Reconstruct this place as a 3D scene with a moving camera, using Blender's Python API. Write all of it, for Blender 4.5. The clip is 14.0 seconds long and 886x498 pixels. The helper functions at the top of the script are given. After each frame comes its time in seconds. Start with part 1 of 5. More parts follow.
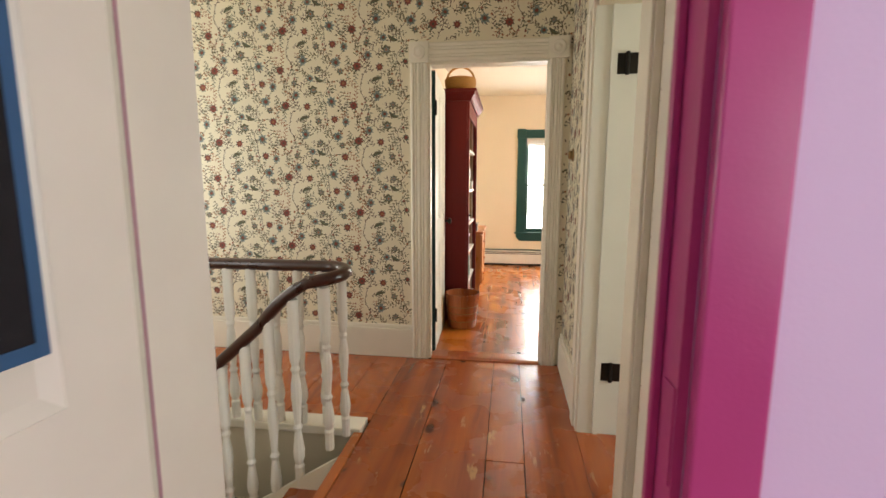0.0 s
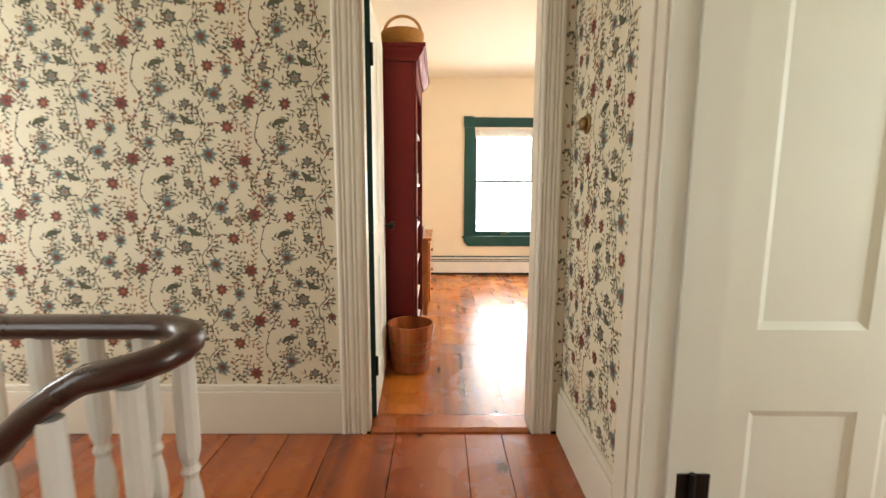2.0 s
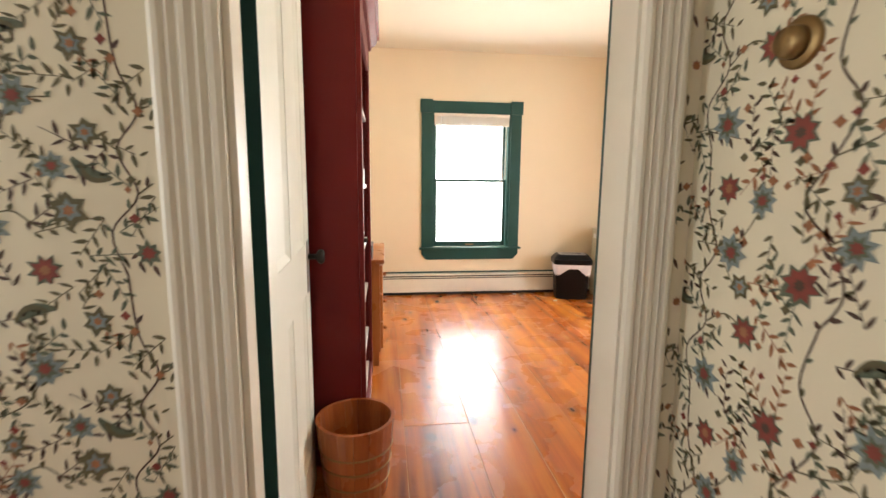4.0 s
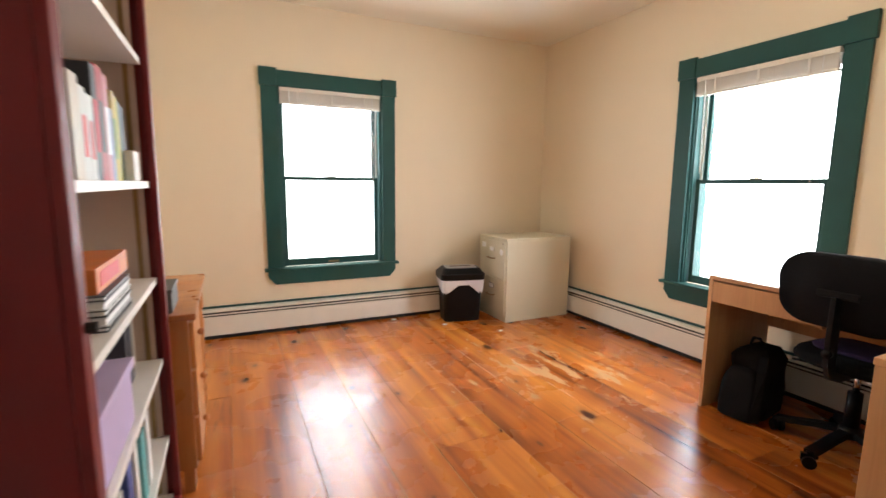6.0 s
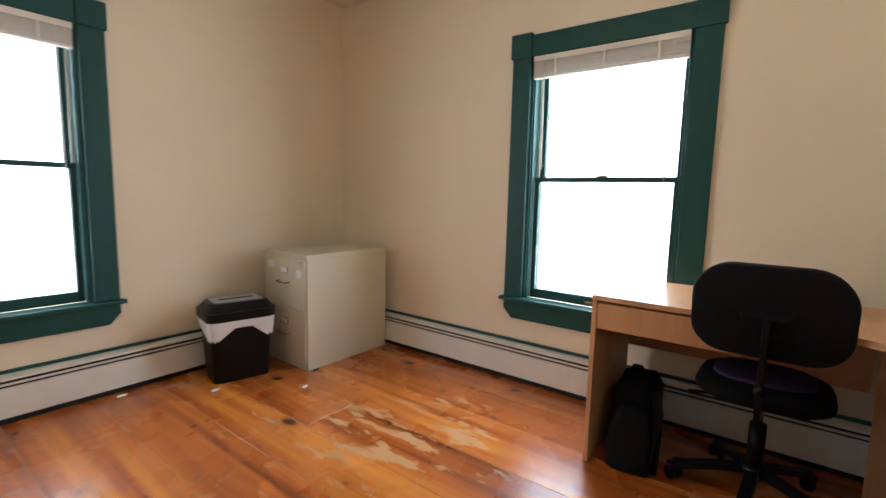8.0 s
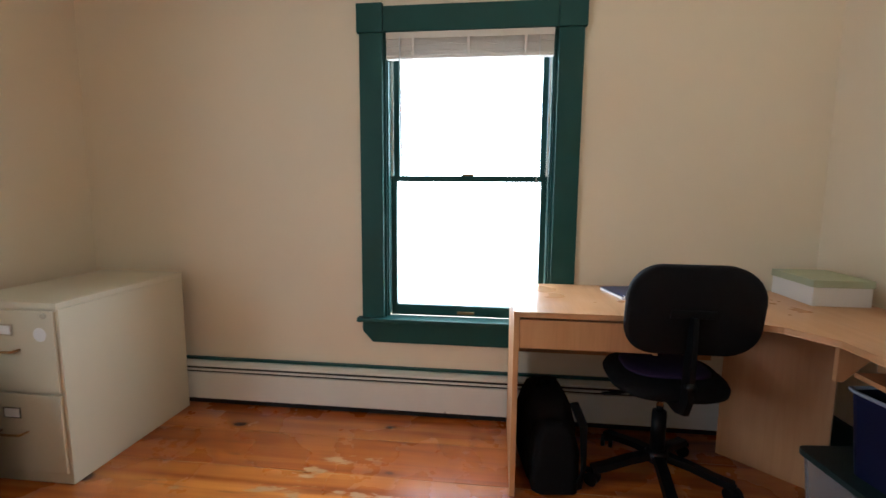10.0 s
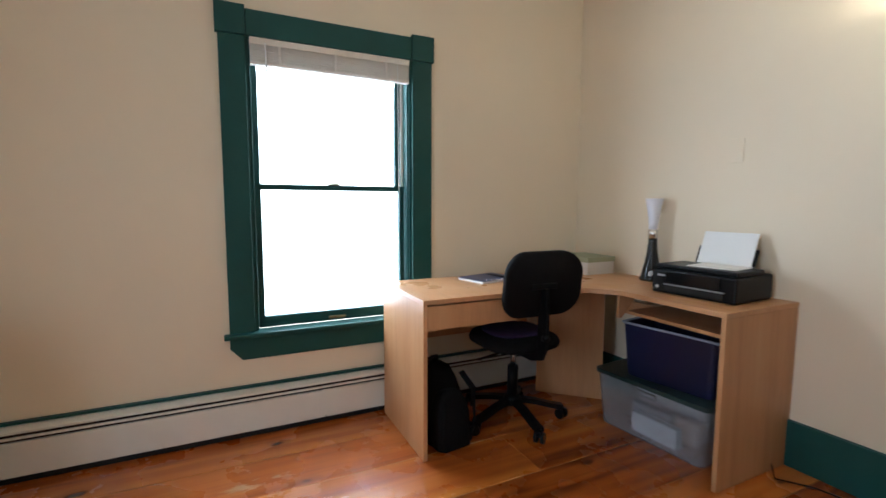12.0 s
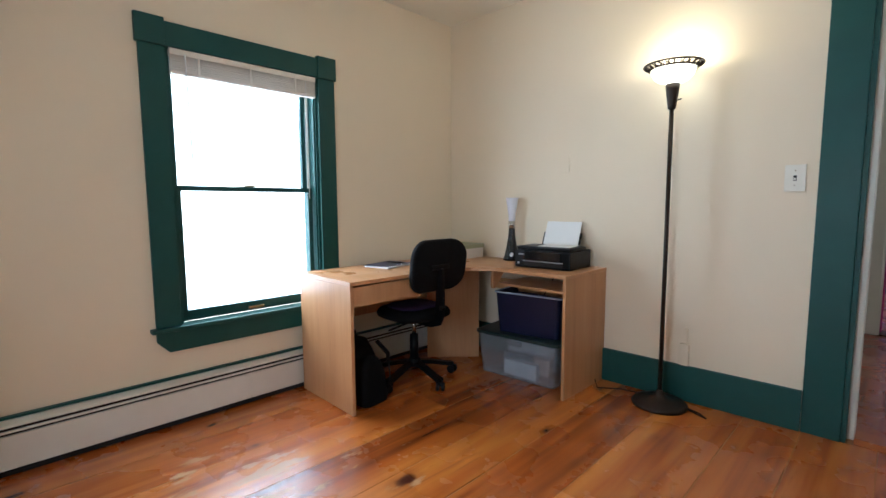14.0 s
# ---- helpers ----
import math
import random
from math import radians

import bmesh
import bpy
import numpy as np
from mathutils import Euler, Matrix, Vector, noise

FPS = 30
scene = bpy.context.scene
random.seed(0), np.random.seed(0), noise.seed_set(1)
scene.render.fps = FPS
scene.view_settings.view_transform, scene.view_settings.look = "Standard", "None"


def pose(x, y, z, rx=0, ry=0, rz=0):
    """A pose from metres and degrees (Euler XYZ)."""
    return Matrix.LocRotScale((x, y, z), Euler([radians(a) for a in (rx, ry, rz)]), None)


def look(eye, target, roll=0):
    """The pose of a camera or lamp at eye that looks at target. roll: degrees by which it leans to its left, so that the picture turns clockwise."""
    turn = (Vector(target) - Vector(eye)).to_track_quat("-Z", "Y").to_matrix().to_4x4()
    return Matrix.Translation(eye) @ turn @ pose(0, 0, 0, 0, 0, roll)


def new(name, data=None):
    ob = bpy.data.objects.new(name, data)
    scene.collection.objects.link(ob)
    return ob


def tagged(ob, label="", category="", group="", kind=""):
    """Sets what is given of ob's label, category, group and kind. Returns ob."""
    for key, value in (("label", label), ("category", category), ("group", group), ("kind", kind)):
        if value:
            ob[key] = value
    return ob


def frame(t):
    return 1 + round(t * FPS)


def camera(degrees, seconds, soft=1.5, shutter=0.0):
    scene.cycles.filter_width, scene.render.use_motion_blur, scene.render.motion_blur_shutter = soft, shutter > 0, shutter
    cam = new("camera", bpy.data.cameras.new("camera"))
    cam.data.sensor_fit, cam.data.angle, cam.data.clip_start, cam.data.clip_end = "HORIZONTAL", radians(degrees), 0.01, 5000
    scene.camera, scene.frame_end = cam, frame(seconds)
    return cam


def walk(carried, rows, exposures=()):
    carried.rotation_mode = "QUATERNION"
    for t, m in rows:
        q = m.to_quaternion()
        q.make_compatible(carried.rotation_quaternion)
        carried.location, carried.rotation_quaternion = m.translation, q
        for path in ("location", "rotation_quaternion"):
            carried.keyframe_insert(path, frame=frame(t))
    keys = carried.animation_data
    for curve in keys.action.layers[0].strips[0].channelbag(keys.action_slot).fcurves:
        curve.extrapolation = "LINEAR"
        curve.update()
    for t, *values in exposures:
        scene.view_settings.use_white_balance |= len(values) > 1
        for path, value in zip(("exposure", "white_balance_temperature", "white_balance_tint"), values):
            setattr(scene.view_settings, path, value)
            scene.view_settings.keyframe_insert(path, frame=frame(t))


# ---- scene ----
cam = camera(88.5, 14.0, shutter=0.4)
PATH = [
    (0, (0.088, 0.144, 1.266), (-0.192, 2.103, 0.981), 0.1),
    (0.5, (-0.001, 0.368, 1.256), (-0.158, 2.341, 0.971), 0.2),
    (1, (-0.04, 0.639, 1.228), (-0.117, 2.618, 0.95), 0.1),
    (1.5, (-0.082, 0.902, 1.232), (-0.108, 2.881, 0.948), -0.0),
    (2, (-0.115, 1.204, 1.197), (-0.099, 3.184, 0.919), 0.2),
    (2.5, (-0.127, 1.515, 1.171), (-0.063, 3.496, 0.899), 0.4),
    (5, (-0.2, 2.915, 1.24), (0.294, 4.83, 0.94), 0.6),
    (5.5, (-0.14, 3.173, 1.219), (0.525, 5.037, 0.931), 0.6),
    (6, (-0.059, 3.418, 1.203), (0.789, 5.208, 0.924), 0.6),
    (6.5, (0.042, 3.653, 1.184), (1.111, 5.323, 0.923), 0.8),
    (7, (0.124, 3.886, 1.189), (1.413, 5.392, 0.921), 0.9),
    (7.5, (0.262, 4.125, 1.172), (1.694, 5.497, 0.914), 1.0),
    (8, (0.391, 4.351, 1.138), (1.977, 5.547, 0.903), 1.4),
    (8.5, (0.5, 4.555, 1.136), (2.232, 5.529, 0.906), 1.3),
    (9, (0.607, 4.725, 1.147), (2.456, 5.451, 0.915), 1.0),
    (11.5, (0.543, 5.56, 1.191), (2.444, 4.98, 0.97), 0.3),
    (12, (0.474, 5.745, 1.156), (2.266, 4.879, 0.963), 0.2),
    (12.5, (0.388, 5.914, 1.157), (2.068, 4.847, 0.956), 0.0),
    (13, (0.31, 6.07, 1.15), (1.864, 4.828, 0.947), -0.1),
    (13.5, (0.273, 6.201, 1.142), (1.73, 4.845, 0.945), -0.2),
    (14, (0.225, 6.293, 1.151), (1.641, 4.895, 0.955), -0.3),
]
EXPOSURES = [(0, 0.2, 6700, 6), (1.5, 0.35, 6600, 6), (2.5, 0.3, 6650, 6), (5, 0.1, 6150, 8), (6.5, -0.35, 5750, 6), (7.5, -0.6, 5500, 5), (9, -0.85, 5300, 4), (11.5, -0.9, 5080, 2), (14, -0.85, 4950, 1)]
walk(cam, [(t, look(eye, target, roll)) for t, eye, target, roll in PATH], EXPOSURES)


# ---------------------------------------------------------------- light
world = bpy.data.worlds.new("sky")
scene.world = world
world.use_nodes = True
wn = world.node_tree
sky = wn.nodes.new("ShaderNodeTexSky")
sky.sky_type, sky.sun_disc = "NISHITA", False
sky.sun_elevation, sky.sun_rotation = radians(48), radians(120)
wn.links.new(sky.outputs[0], wn.nodes["Background"].inputs[0])
wn.nodes["Background"].inputs[1].default_value = 0.12

sun = new("sun", bpy.data.lights.new("sun", "SUN"))
sun.data.energy, sun.data.angle, sun.data.color = 0.8, radians(15), (1, 0.95, 0.88)
sun.matrix_world = look((8, -6, 11), (0, 0, 0))


def window_light(name, m, w, h, watts, colour=(1, 0.98, 0.95)):
    lamp = new(name, bpy.data.lights.new(name, "AREA"))
    lamp.data.shape, lamp.data.size, lamp.data.size_y = "RECTANGLE", w, h
    lamp.data.energy, lamp.data.color = watts, colour
    lamp.matrix_world = m
    return lamp


window_light("window_light_north", look((0.752, 7.47, 1.24), (0.752, 0, 1.0)), 0.86, 1.42, 38)
window_light("window_light_east", look((3.08, 5.197, 1.24), (0, 5.197, 1.0)), 0.86, 1.42, 57)
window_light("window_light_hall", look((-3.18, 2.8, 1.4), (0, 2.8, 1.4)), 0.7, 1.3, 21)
# added fill lamp for hall and stairs; no window is known there
window_light("fill_light_stairs", look((-2.2, 0.98, 1.5), (-2.2, 4, 1.2)), 0.8, 1.3, 9)
# unseen fill lamp, set to the east to brighten the open bedroom door
window_light("fill_light_pink", look((2.19, -1.2, 1.4), (-1, -0.6, 1.2)), 0.9, 1.3, 48, (0.93, 0.97, 1))
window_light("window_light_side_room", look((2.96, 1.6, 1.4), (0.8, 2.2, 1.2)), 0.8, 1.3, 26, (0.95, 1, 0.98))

# ---------------------------------------------------------------- materials
MATS = {}


def mat(name, colour, rough=0.5, metal=0.0, var=0.12, scale=6.0, bump=0.15, fine=120.0, coat=0.0, spec=0.5):
    """Paint, plastic or metal: base colour with two scales of variation and a fine relief."""
    if name in MATS:
        return MATS[name]
    m = bpy.data.materials.new(name)
    m.use_nodes = True
    t = m.node_tree
    b = t.nodes["Principled BSDF"]
    co = t.nodes.new("ShaderNodeNewGeometry")
    n1 = t.nodes.new("ShaderNodeTexNoise")
    n1.inputs["Scale"].default_value, n1.inputs["Detail"].default_value = scale, 4
    n2 = t.nodes.new("ShaderNodeTexNoise")
    n2.inputs["Scale"].default_value, n2.inputs["Detail"].default_value = fine, 2
    t.links.new(co.outputs["Position"], n1.inputs["Vector"])
    t.links.new(co.outputs["Position"], n2.inputs["Vector"])
    mix = t.nodes.new("ShaderNodeMix")
    mix.data_type = "RGBA"
    mix.inputs[6].default_value = (*[c * (1 - var) for c in colour], 1)
    mix.inputs[7].default_value = (*[min(1, c * (1 + var)) for c in colour], 1)
    t.links.new(n1.outputs["Fac"], mix.inputs[0])
    t.links.new(mix.outputs[2], b.inputs["Base Color"])
    r = t.nodes.new("ShaderNodeMapRange")
    r.inputs[3].default_value, r.inputs[4].default_value = rough * 0.8, min(1, rough * 1.25)
    t.links.new(n1.outputs["Fac"], r.inputs[0])
    t.links.new(r.outputs[0], b.inputs["Roughness"])
    bp = t.nodes.new("ShaderNodeBump")
    bp.inputs["Strength"].default_value, bp.inputs["Distance"].default_value = bump, 0.002
    t.links.new(n2.outputs["Fac"], bp.inputs["Height"])
    t.links.new(bp.outputs[0], b.inputs["Normal"])
    b.inputs["Metallic"].default_value = metal
    b.inputs["Coat Weight"].default_value = coat
    b.inputs["Specular IOR Level"].default_value = spec
    MATS[name] = m
    return m


def ramp(t, stops):
    r = t.nodes.new("ShaderNodeValToRGB")
    while len(r.color_ramp.elements) < len(stops):
        r.color_ramp.elements.new(0.5)
    for e, (p, c) in zip(r.color_ramp.elements, stops):
        e.position, e.color = p, (*c, 1)
    return r


def wood(name, dark, mid, light, rough=0.3, along="Y", knots=False, wear=(), grain=26.0, coat=0.0, gap_random=True):
    """Boards with grain along one axis, knots, and places where the finish has worn through."""
    m = bpy.data.materials.new(name)
    m.use_nodes = True
    t = m.node_tree
    b = t.nodes["Principled BSDF"]
    geo = t.nodes.new("ShaderNodeNewGeometry")
    info = t.nodes.new("ShaderNodeObjectInfo")
    off = t.nodes.new("ShaderNodeVectorMath")
    off.operation = "SCALE"
    off.inputs[0].default_value = (7.3, 11.9, 5.1)
    t.links.new(info.outputs["Random"], off.inputs["Scale"])
    add = t.nodes.new("ShaderNodeVectorMath")
    t.links.new(geo.outputs["Position"], add.inputs[0])
    t.links.new(off.outputs[0], add.inputs[1])
    long = 0.06
    sc = {"X": (long, 1, 1), "Y": (1, long, 1), "Z": (1, 1, long)}[along]
    mp = t.nodes.new("ShaderNodeMapping")
    mp.inputs["Scale"].default_value = sc
    t.links.new(add.outputs[0], mp.inputs["Vector"])
    n1 = t.nodes.new("ShaderNodeTexNoise")
    n1.inputs["Scale"].default_value, n1.inputs["Detail"].default_value, n1.inputs["Distortion"].default_value = grain, 7, 0.9
    t.links.new(mp.outputs[0], n1.inputs["Vector"])
    n2 = t.nodes.new("ShaderNodeTexNoise")
    n2.inputs["Scale"].default_value, n2.inputs["Detail"].default_value, n2.inputs["Distortion"].default_value = 5.0, 3, 1.2
    t.links.new(mp.outputs[0], n2.inputs["Vector"])
    mm = t.nodes.new("ShaderNodeMath")
    mm.operation = "MULTIPLY_ADD"
    mm.inputs[1].default_value = 0.42
    t.links.new(n1.outputs["Fac"], mm.inputs[0])
    sub = t.nodes.new("ShaderNodeMath")
    sub.operation = "MULTIPLY_ADD"
    sub.inputs[1].default_value = 0.85
    t.links.new(n2.outputs["Fac"], sub.inputs[0])
    rnd = t.nodes.new("ShaderNodeMath")
    rnd.operation = "MULTIPLY_ADD"
    rnd.inputs[1].default_value, rnd.inputs[2].default_value = (0.16, -0.20) if gap_random else (0.0, -0.15)
    t.links.new(info.outputs["Random"], rnd.inputs[0])
    t.links.new(rnd.outputs[0], sub.inputs[2])
    t.links.new(sub.outputs[0], mm.inputs[2])
    cr = ramp(t, [(0.22, dark), (0.46, mid), (0.80, light)])
    t.links.new(mm.outputs[0], cr.inputs[0])
    colour = cr.outputs[0]
    if knots:
        mk = t.nodes.new("ShaderNodeMapping")
        mk.inputs["Scale"].default_value = (2.7, 1.55, 0.0)
        t.links.new(add.outputs[0], mk.inputs["Vector"])
        wob = t.nodes.new("ShaderNodeTexNoise")
        wob.inputs["Scale"].default_value = 9
        t.links.new(geo.outputs["Position"], wob.inputs["Vector"])
        va = t.nodes.new("ShaderNodeVectorMath")
        va.operation = "MULTIPLY_ADD"
        va.inputs[1].default_value = (0.09, 0.09, 0)
        t.links.new(wob.outputs["Color"], va.inputs[0])
        t.links.new(mk.outputs[0], va.inputs[2])
        vo = t.nodes.new("ShaderNodeTexVoronoi")
        vo.voronoi_dimensions = "2D"
        vo.inputs["Scale"].default_value = 1.0
        t.links.new(va.outputs[0], vo.inputs["Vector"])
        size = t.nodes.new("ShaderNodeMath")
        size.operation = "MULTIPLY_ADD"
        size.inputs[1].default_value, size.inputs[2].default_value = 0.085, -0.048
        sep = t.nodes.new("ShaderNodeSeparateColor")
        t.links.new(vo.outputs["Color"], sep.inputs[0])
        t.links.new(sep.outputs[0], size.inputs[0])
        dd = t.nodes.new("ShaderNodeMath")
        t.links.new(vo.outputs["Distance"], dd.inputs[0])
        t.links.new(size.outputs[0], dd.inputs[1])
        kr = ramp(t, [(0.0, (1, 1, 1)), (0.022, (0.85, 0.85, 0.85)), (0.05, (0.25, 0.25, 0.25)), (0.13, (0, 0, 0))])
        t.links.new(dd.outputs[0], kr.inputs[0])
        km = t.nodes.new("ShaderNodeMix")
        km.data_type = "RGBA"
        km.inputs[7].default_value = (0.07, 0.013, 0.005, 1)
        t.links.new(kr.outputs[0], km.inputs[0])
        t.links.new(colour, km.inputs[6])
        colour = km.outputs[2]
        # long dark heartwood streaks beside some knots
        mh = t.nodes.new("ShaderNodeMapping")
        mh.inputs["Scale"].default_value = (8.0, 0.95, 0.0)
        t.links.new(add.outputs[0], mh.inputs["Vector"])
        nh = t.nodes.new("ShaderNodeTexNoise")
        nh.inputs["Scale"].default_value, nh.inputs["Detail"].default_value, nh.inputs["Distortion"].default_value = 1.5, 5, 1.0
        t.links.new(mh.outputs[0], nh.inputs["Vector"])
        hr = ramp(t, [(0.63, (0, 0, 0)), (0.70, (0.4, 0.4, 0.4)), (0.77, (0.75, 0.75, 0.75))])
        t.links.new(nh.outputs["Fac"], hr.inputs[0])
        hm = t.nodes.new("ShaderNodeMix")
        hm.data_type = "RGBA"
        hm.inputs[7].default_value = (0.13, 0.022, 0.006, 1)
        t.links.new(hr.outputs[0], hm.inputs[0])
        t.links.new(colour, hm.inputs[6])
        colour = hm.outputs[2]
    rough_in = None
    if wear:
        (wx, wy, wr), strength = wear
        dist = t.nodes.new("ShaderNodeVectorMath")
        dist.operation = "DISTANCE"
        dist.inputs[1].default_value = (wx, wy, 0)
        t.links.new(geo.outputs["Position"], dist.inputs[0])
        near = t.nodes.new("ShaderNodeMapRange")
        near.inputs[1].default_value, near.inputs[2].default_value = 0.0, wr
        near.inputs[3].default_value, near.inputs[4].default_value = strength, 0.0
        t.links.new(dist.outputs["Value"], near.inputs[0])
        ms = t.nodes.new("ShaderNodeMapping")
        ms.inputs["Scale"].default_value = (9, 2.6, 1)
        t.links.new(geo.outputs["Position"], ms.inputs["Vector"])
        nw = t.nodes.new("ShaderNodeTexNoise")
        nw.inputs["Scale"].default_value, nw.inputs["Detail"].default_value, nw.inputs["Roughness"].default_value = 1.3, 7, 0.62
        t.links.new(ms.outputs[0], nw.inputs["Vector"])
        s2 = t.nodes.new("ShaderNodeMath")
        t.links.new(nw.outputs["Fac"], s2.inputs[0])
        t.links.new(near.outputs[0], s2.inputs[1])
        wr_ = ramp(t, [(0.70, (0, 0, 0)), (0.74, (1, 1, 1))])
        t.links.new(s2.outputs[0], wr_.inputs[0])
        wm = t.nodes.new("ShaderNodeMix")
        wm.data_type = "RGBA"
        wm.inputs[7].default_value = (0.50, 0.27, 0.11, 1)
        t.links.new(wr_.outputs[0], wm.inputs[0])
        t.links.new(colour, wm.inputs[6])
        colour = wm.outputs[2]
        rough_in = wr_.outputs[0]
    t.links.new(colour, b.inputs["Base Color"])
    nr = t.nodes.new("ShaderNodeTexNoise")
    nr.inputs["Scale"].default_value, nr.inputs["Detail"].default_value = 3.5, 5
    t.links.new(geo.outputs["Position"], nr.inputs["Vector"])
    rr = t.nodes.new("ShaderNodeMapRange")
    rr.inputs[1].default_value, rr.inputs[2].default_value = 0.3, 0.7
    rr.inputs[3].default_value, rr.inputs[4].default_value = rough * 0.75, rough * 1.35
    t.links.new(nr.outputs["Fac"], rr.inputs[0])
    if rough_in:
        ad = t.nodes.new("ShaderNodeMath")
        ad.operation = "MULTIPLY_ADD"
        ad.inputs[1].default_value = 0.3
        t.links.new(rough_in, ad.inputs[0])
        t.links.new(rr.outputs[0], ad.inputs[2])
        t.links.new(ad.outputs[0], b.inputs["Roughness"])
    else:
        t.links.new(rr.outputs[0], b.inputs["Roughness"])
    bp = t.nodes.new("ShaderNodeBump")
    bp.inputs["Strength"].default_value, bp.inputs["Distance"].default_value = 0.12, 0.004
    t.links.new(mm.outputs[0], bp.inputs["Height"])
    t.links.new(bp.outputs[0], b.inputs["Normal"])
    b.inputs["Coat Weight"].default_value, b.inputs["Coat Roughness"].default_value = coat, 0.25
    MATS[name] = m
    return m


def glass(name, tint=(1, 1, 1), rough=0.0, clear=1.0):
    m = bpy.data.materials.new(name)
    m.use_nodes = True
    t = m.node_tree
    b = t.nodes["Principled BSDF"]
    b.inputs["Transmission Weight"].default_value = clear
    b.inputs["Base Color"].default_value = (*tint, 1)
    b.inputs["Roughness"].default_value = rough
    b.inputs["IOR"].default_value = 1.45
    return m


def glow(name, colour, strength):
    m = bpy.data.materials.new(name)
    m.use_nodes = True
    b = m.node_tree.nodes["Principled BSDF"]
    b.inputs["Base Color"].default_value = (*colour, 1)
    b.inputs["Emission Color"].default_value = (*colour, 1)
    b.inputs["Emission Strength"].default_value = strength
    return m


PINE = wood("pine_floor", (0.08, 0.012, 0.0022), (0.375, 0.092, 0.0105), (0.655, 0.245, 0.036), 0.26, "Y", True, ((1.85, 5.75, 0.95), 0.22), 15, coat=0.32)
HALLPINE = wood("hall_pine_floor", (0.10, 0.016, 0.005), (0.33, 0.070, 0.012), (0.50, 0.145, 0.026), 0.26, "Y", True, ((0.05, 2.2, 1.0), 0.12), 15, coat=0.55)
OAK = wood("desk_veneer", (0.42, 0.21, 0.085), (0.52, 0.27, 0.115), (0.60, 0.34, 0.16), 0.38, "Z", grain=60, gap_random=False)
OAKTOP = wood("desk_top_veneer", (0.44, 0.22, 0.09), (0.54, 0.285, 0.125), (0.62, 0.35, 0.17), 0.33, "X", grain=60, gap_random=False)
HONEY = wood("honey_pine", (0.28, 0.085, 0.02), (0.46, 0.17, 0.045), (0.58, 0.26, 0.08), 0.35, "Z", grain=40)
BUCKETWOOD = wood("bucket_stain", (0.16, 0.035, 0.012), (0.32, 0.085, 0.025), (0.46, 0.15, 0.045), 0.28, "Z", grain=40, coat=0.3)
RAILWOOD = mat("dark_rail", (0.045, 0.012, 0.008), 0.28, var=0.3, scale=14, coat=0.3)
CREAM = mat("cream_wall_paint", (0.80, 0.69, 0.52), 0.65, var=0.035, scale=2.2, bump=0.25, fine=180)
CEIL = mat("ceiling_paint", (0.84, 0.78, 0.66), 0.8, var=0.03, scale=2, bump=0.25)
PAPER = mat("wallpaper_ground", (0.78, 0.72, 0.56), 0.7, var=0.03, scale=3, bump=0.1)
WHITE = mat("white_trim_paint", (0.80, 0.76, 0.66), 0.4, var=0.06, scale=7, bump=0.2, fine=60)
DOORWHITE = mat("white_door_paint", (0.80, 0.82, 0.75), 0.5, var=0.05, scale=5, bump=0.2, fine=60)
GREEN = mat("green_trim_paint", (0.012, 0.065, 0.058), 0.48, spec=0.35, var=0.2, scale=6, bump=0.2, fine=60)
PINK = mat("magenta_trim_paint", (0.45, 0.05, 0.21), 0.35, var=0.12, scale=5)
LILAC = mat("lilac_wall_paint", (0.68, 0.52, 0.74), 0.7, var=0.04, scale=2)
RED = mat("barn_red_paint", (0.140, 0.008, 0.008), 0.48, spec=0.3, var=0.16, scale=5, bump=0.2)
HEATER = mat("heater_enamel", (0.78, 0.75, 0.68), 0.4, var=0.06, scale=9)
BLACK = mat("black_plastic", (0.004, 0.004, 0.0045), 0.4, var=0.2, spec=0.2)
FABRIC = mat("black_fabric", (0.006, 0.0055, 0.006), 0.9, var=0.3, scale=40, bump=0.6, fine=600, spec=0.15)
PURPLE = mat("purple_cloth", (0.02, 0.006, 0.045), 0.8, var=0.2, scale=20)
IRON = mat("black_iron", (0.02, 0.018, 0.016), 0.45, metal=0.6, var=0.25, scale=20)
BRONZE = mat("dark_bronze", (0.03, 0.019, 0.013), 0.4, metal=0.5, var=0.3, scale=20)
CHROME = mat("chrome", (0.7, 0.7, 0.7), 0.15, metal=1.0, var=0.05)
BRASS = mat("aged_brass", (0.30, 0.20, 0.09), 0.4, metal=0.9, var=0.2, scale=30)
BEIGE = mat("beige_steel", (0.62, 0.57, 0.43), 0.42, var=0.04, scale=4, bump=0.12)
BAG = mat("white_bin_liner", (0.72, 0.72, 0.76), 0.35, var=0.05, scale=20, bump=0.4, fine=50)
SILVER = mat("silver_plastic", (0.42, 0.42, 0.43), 0.3, metal=0.4, var=0.1)
BLIND = mat("ivory_blind", (0.74, 0.68, 0.60), 0.5, var=0.04)
SHELFWHITE = mat("white_shelf_paint", (0.78, 0.74, 0.70), 0.45, var=0.05)
INNER = mat("beige_bookcase_lining", (0.52, 0.40, 0.33), 0.6, var=0.06)
WICKER = mat("golden_wicker", (0.48, 0.24, 0.06), 0.6, var=0.3, scale=60, bump=0.8, fine=220)
NAVY = mat("navy_plastic", (0.007, 0.010, 0.045), 0.35, var=0.15)
RIM = mat("pale_blue_rim", (0.35, 0.40, 0.50), 0.4)
LIDDARK = mat("dark_green_lid", (0.02, 0.04, 0.04), 0.4)
SHEET = mat("white_paper", (0.82, 0.81, 0.80), 0.7, var=0.02)
SAGE = mat("sage_card", (0.42, 0.45, 0.30), 0.6)
PLATE = mat("ivory_plate", (0.78, 0.74, 0.64), 0.4)
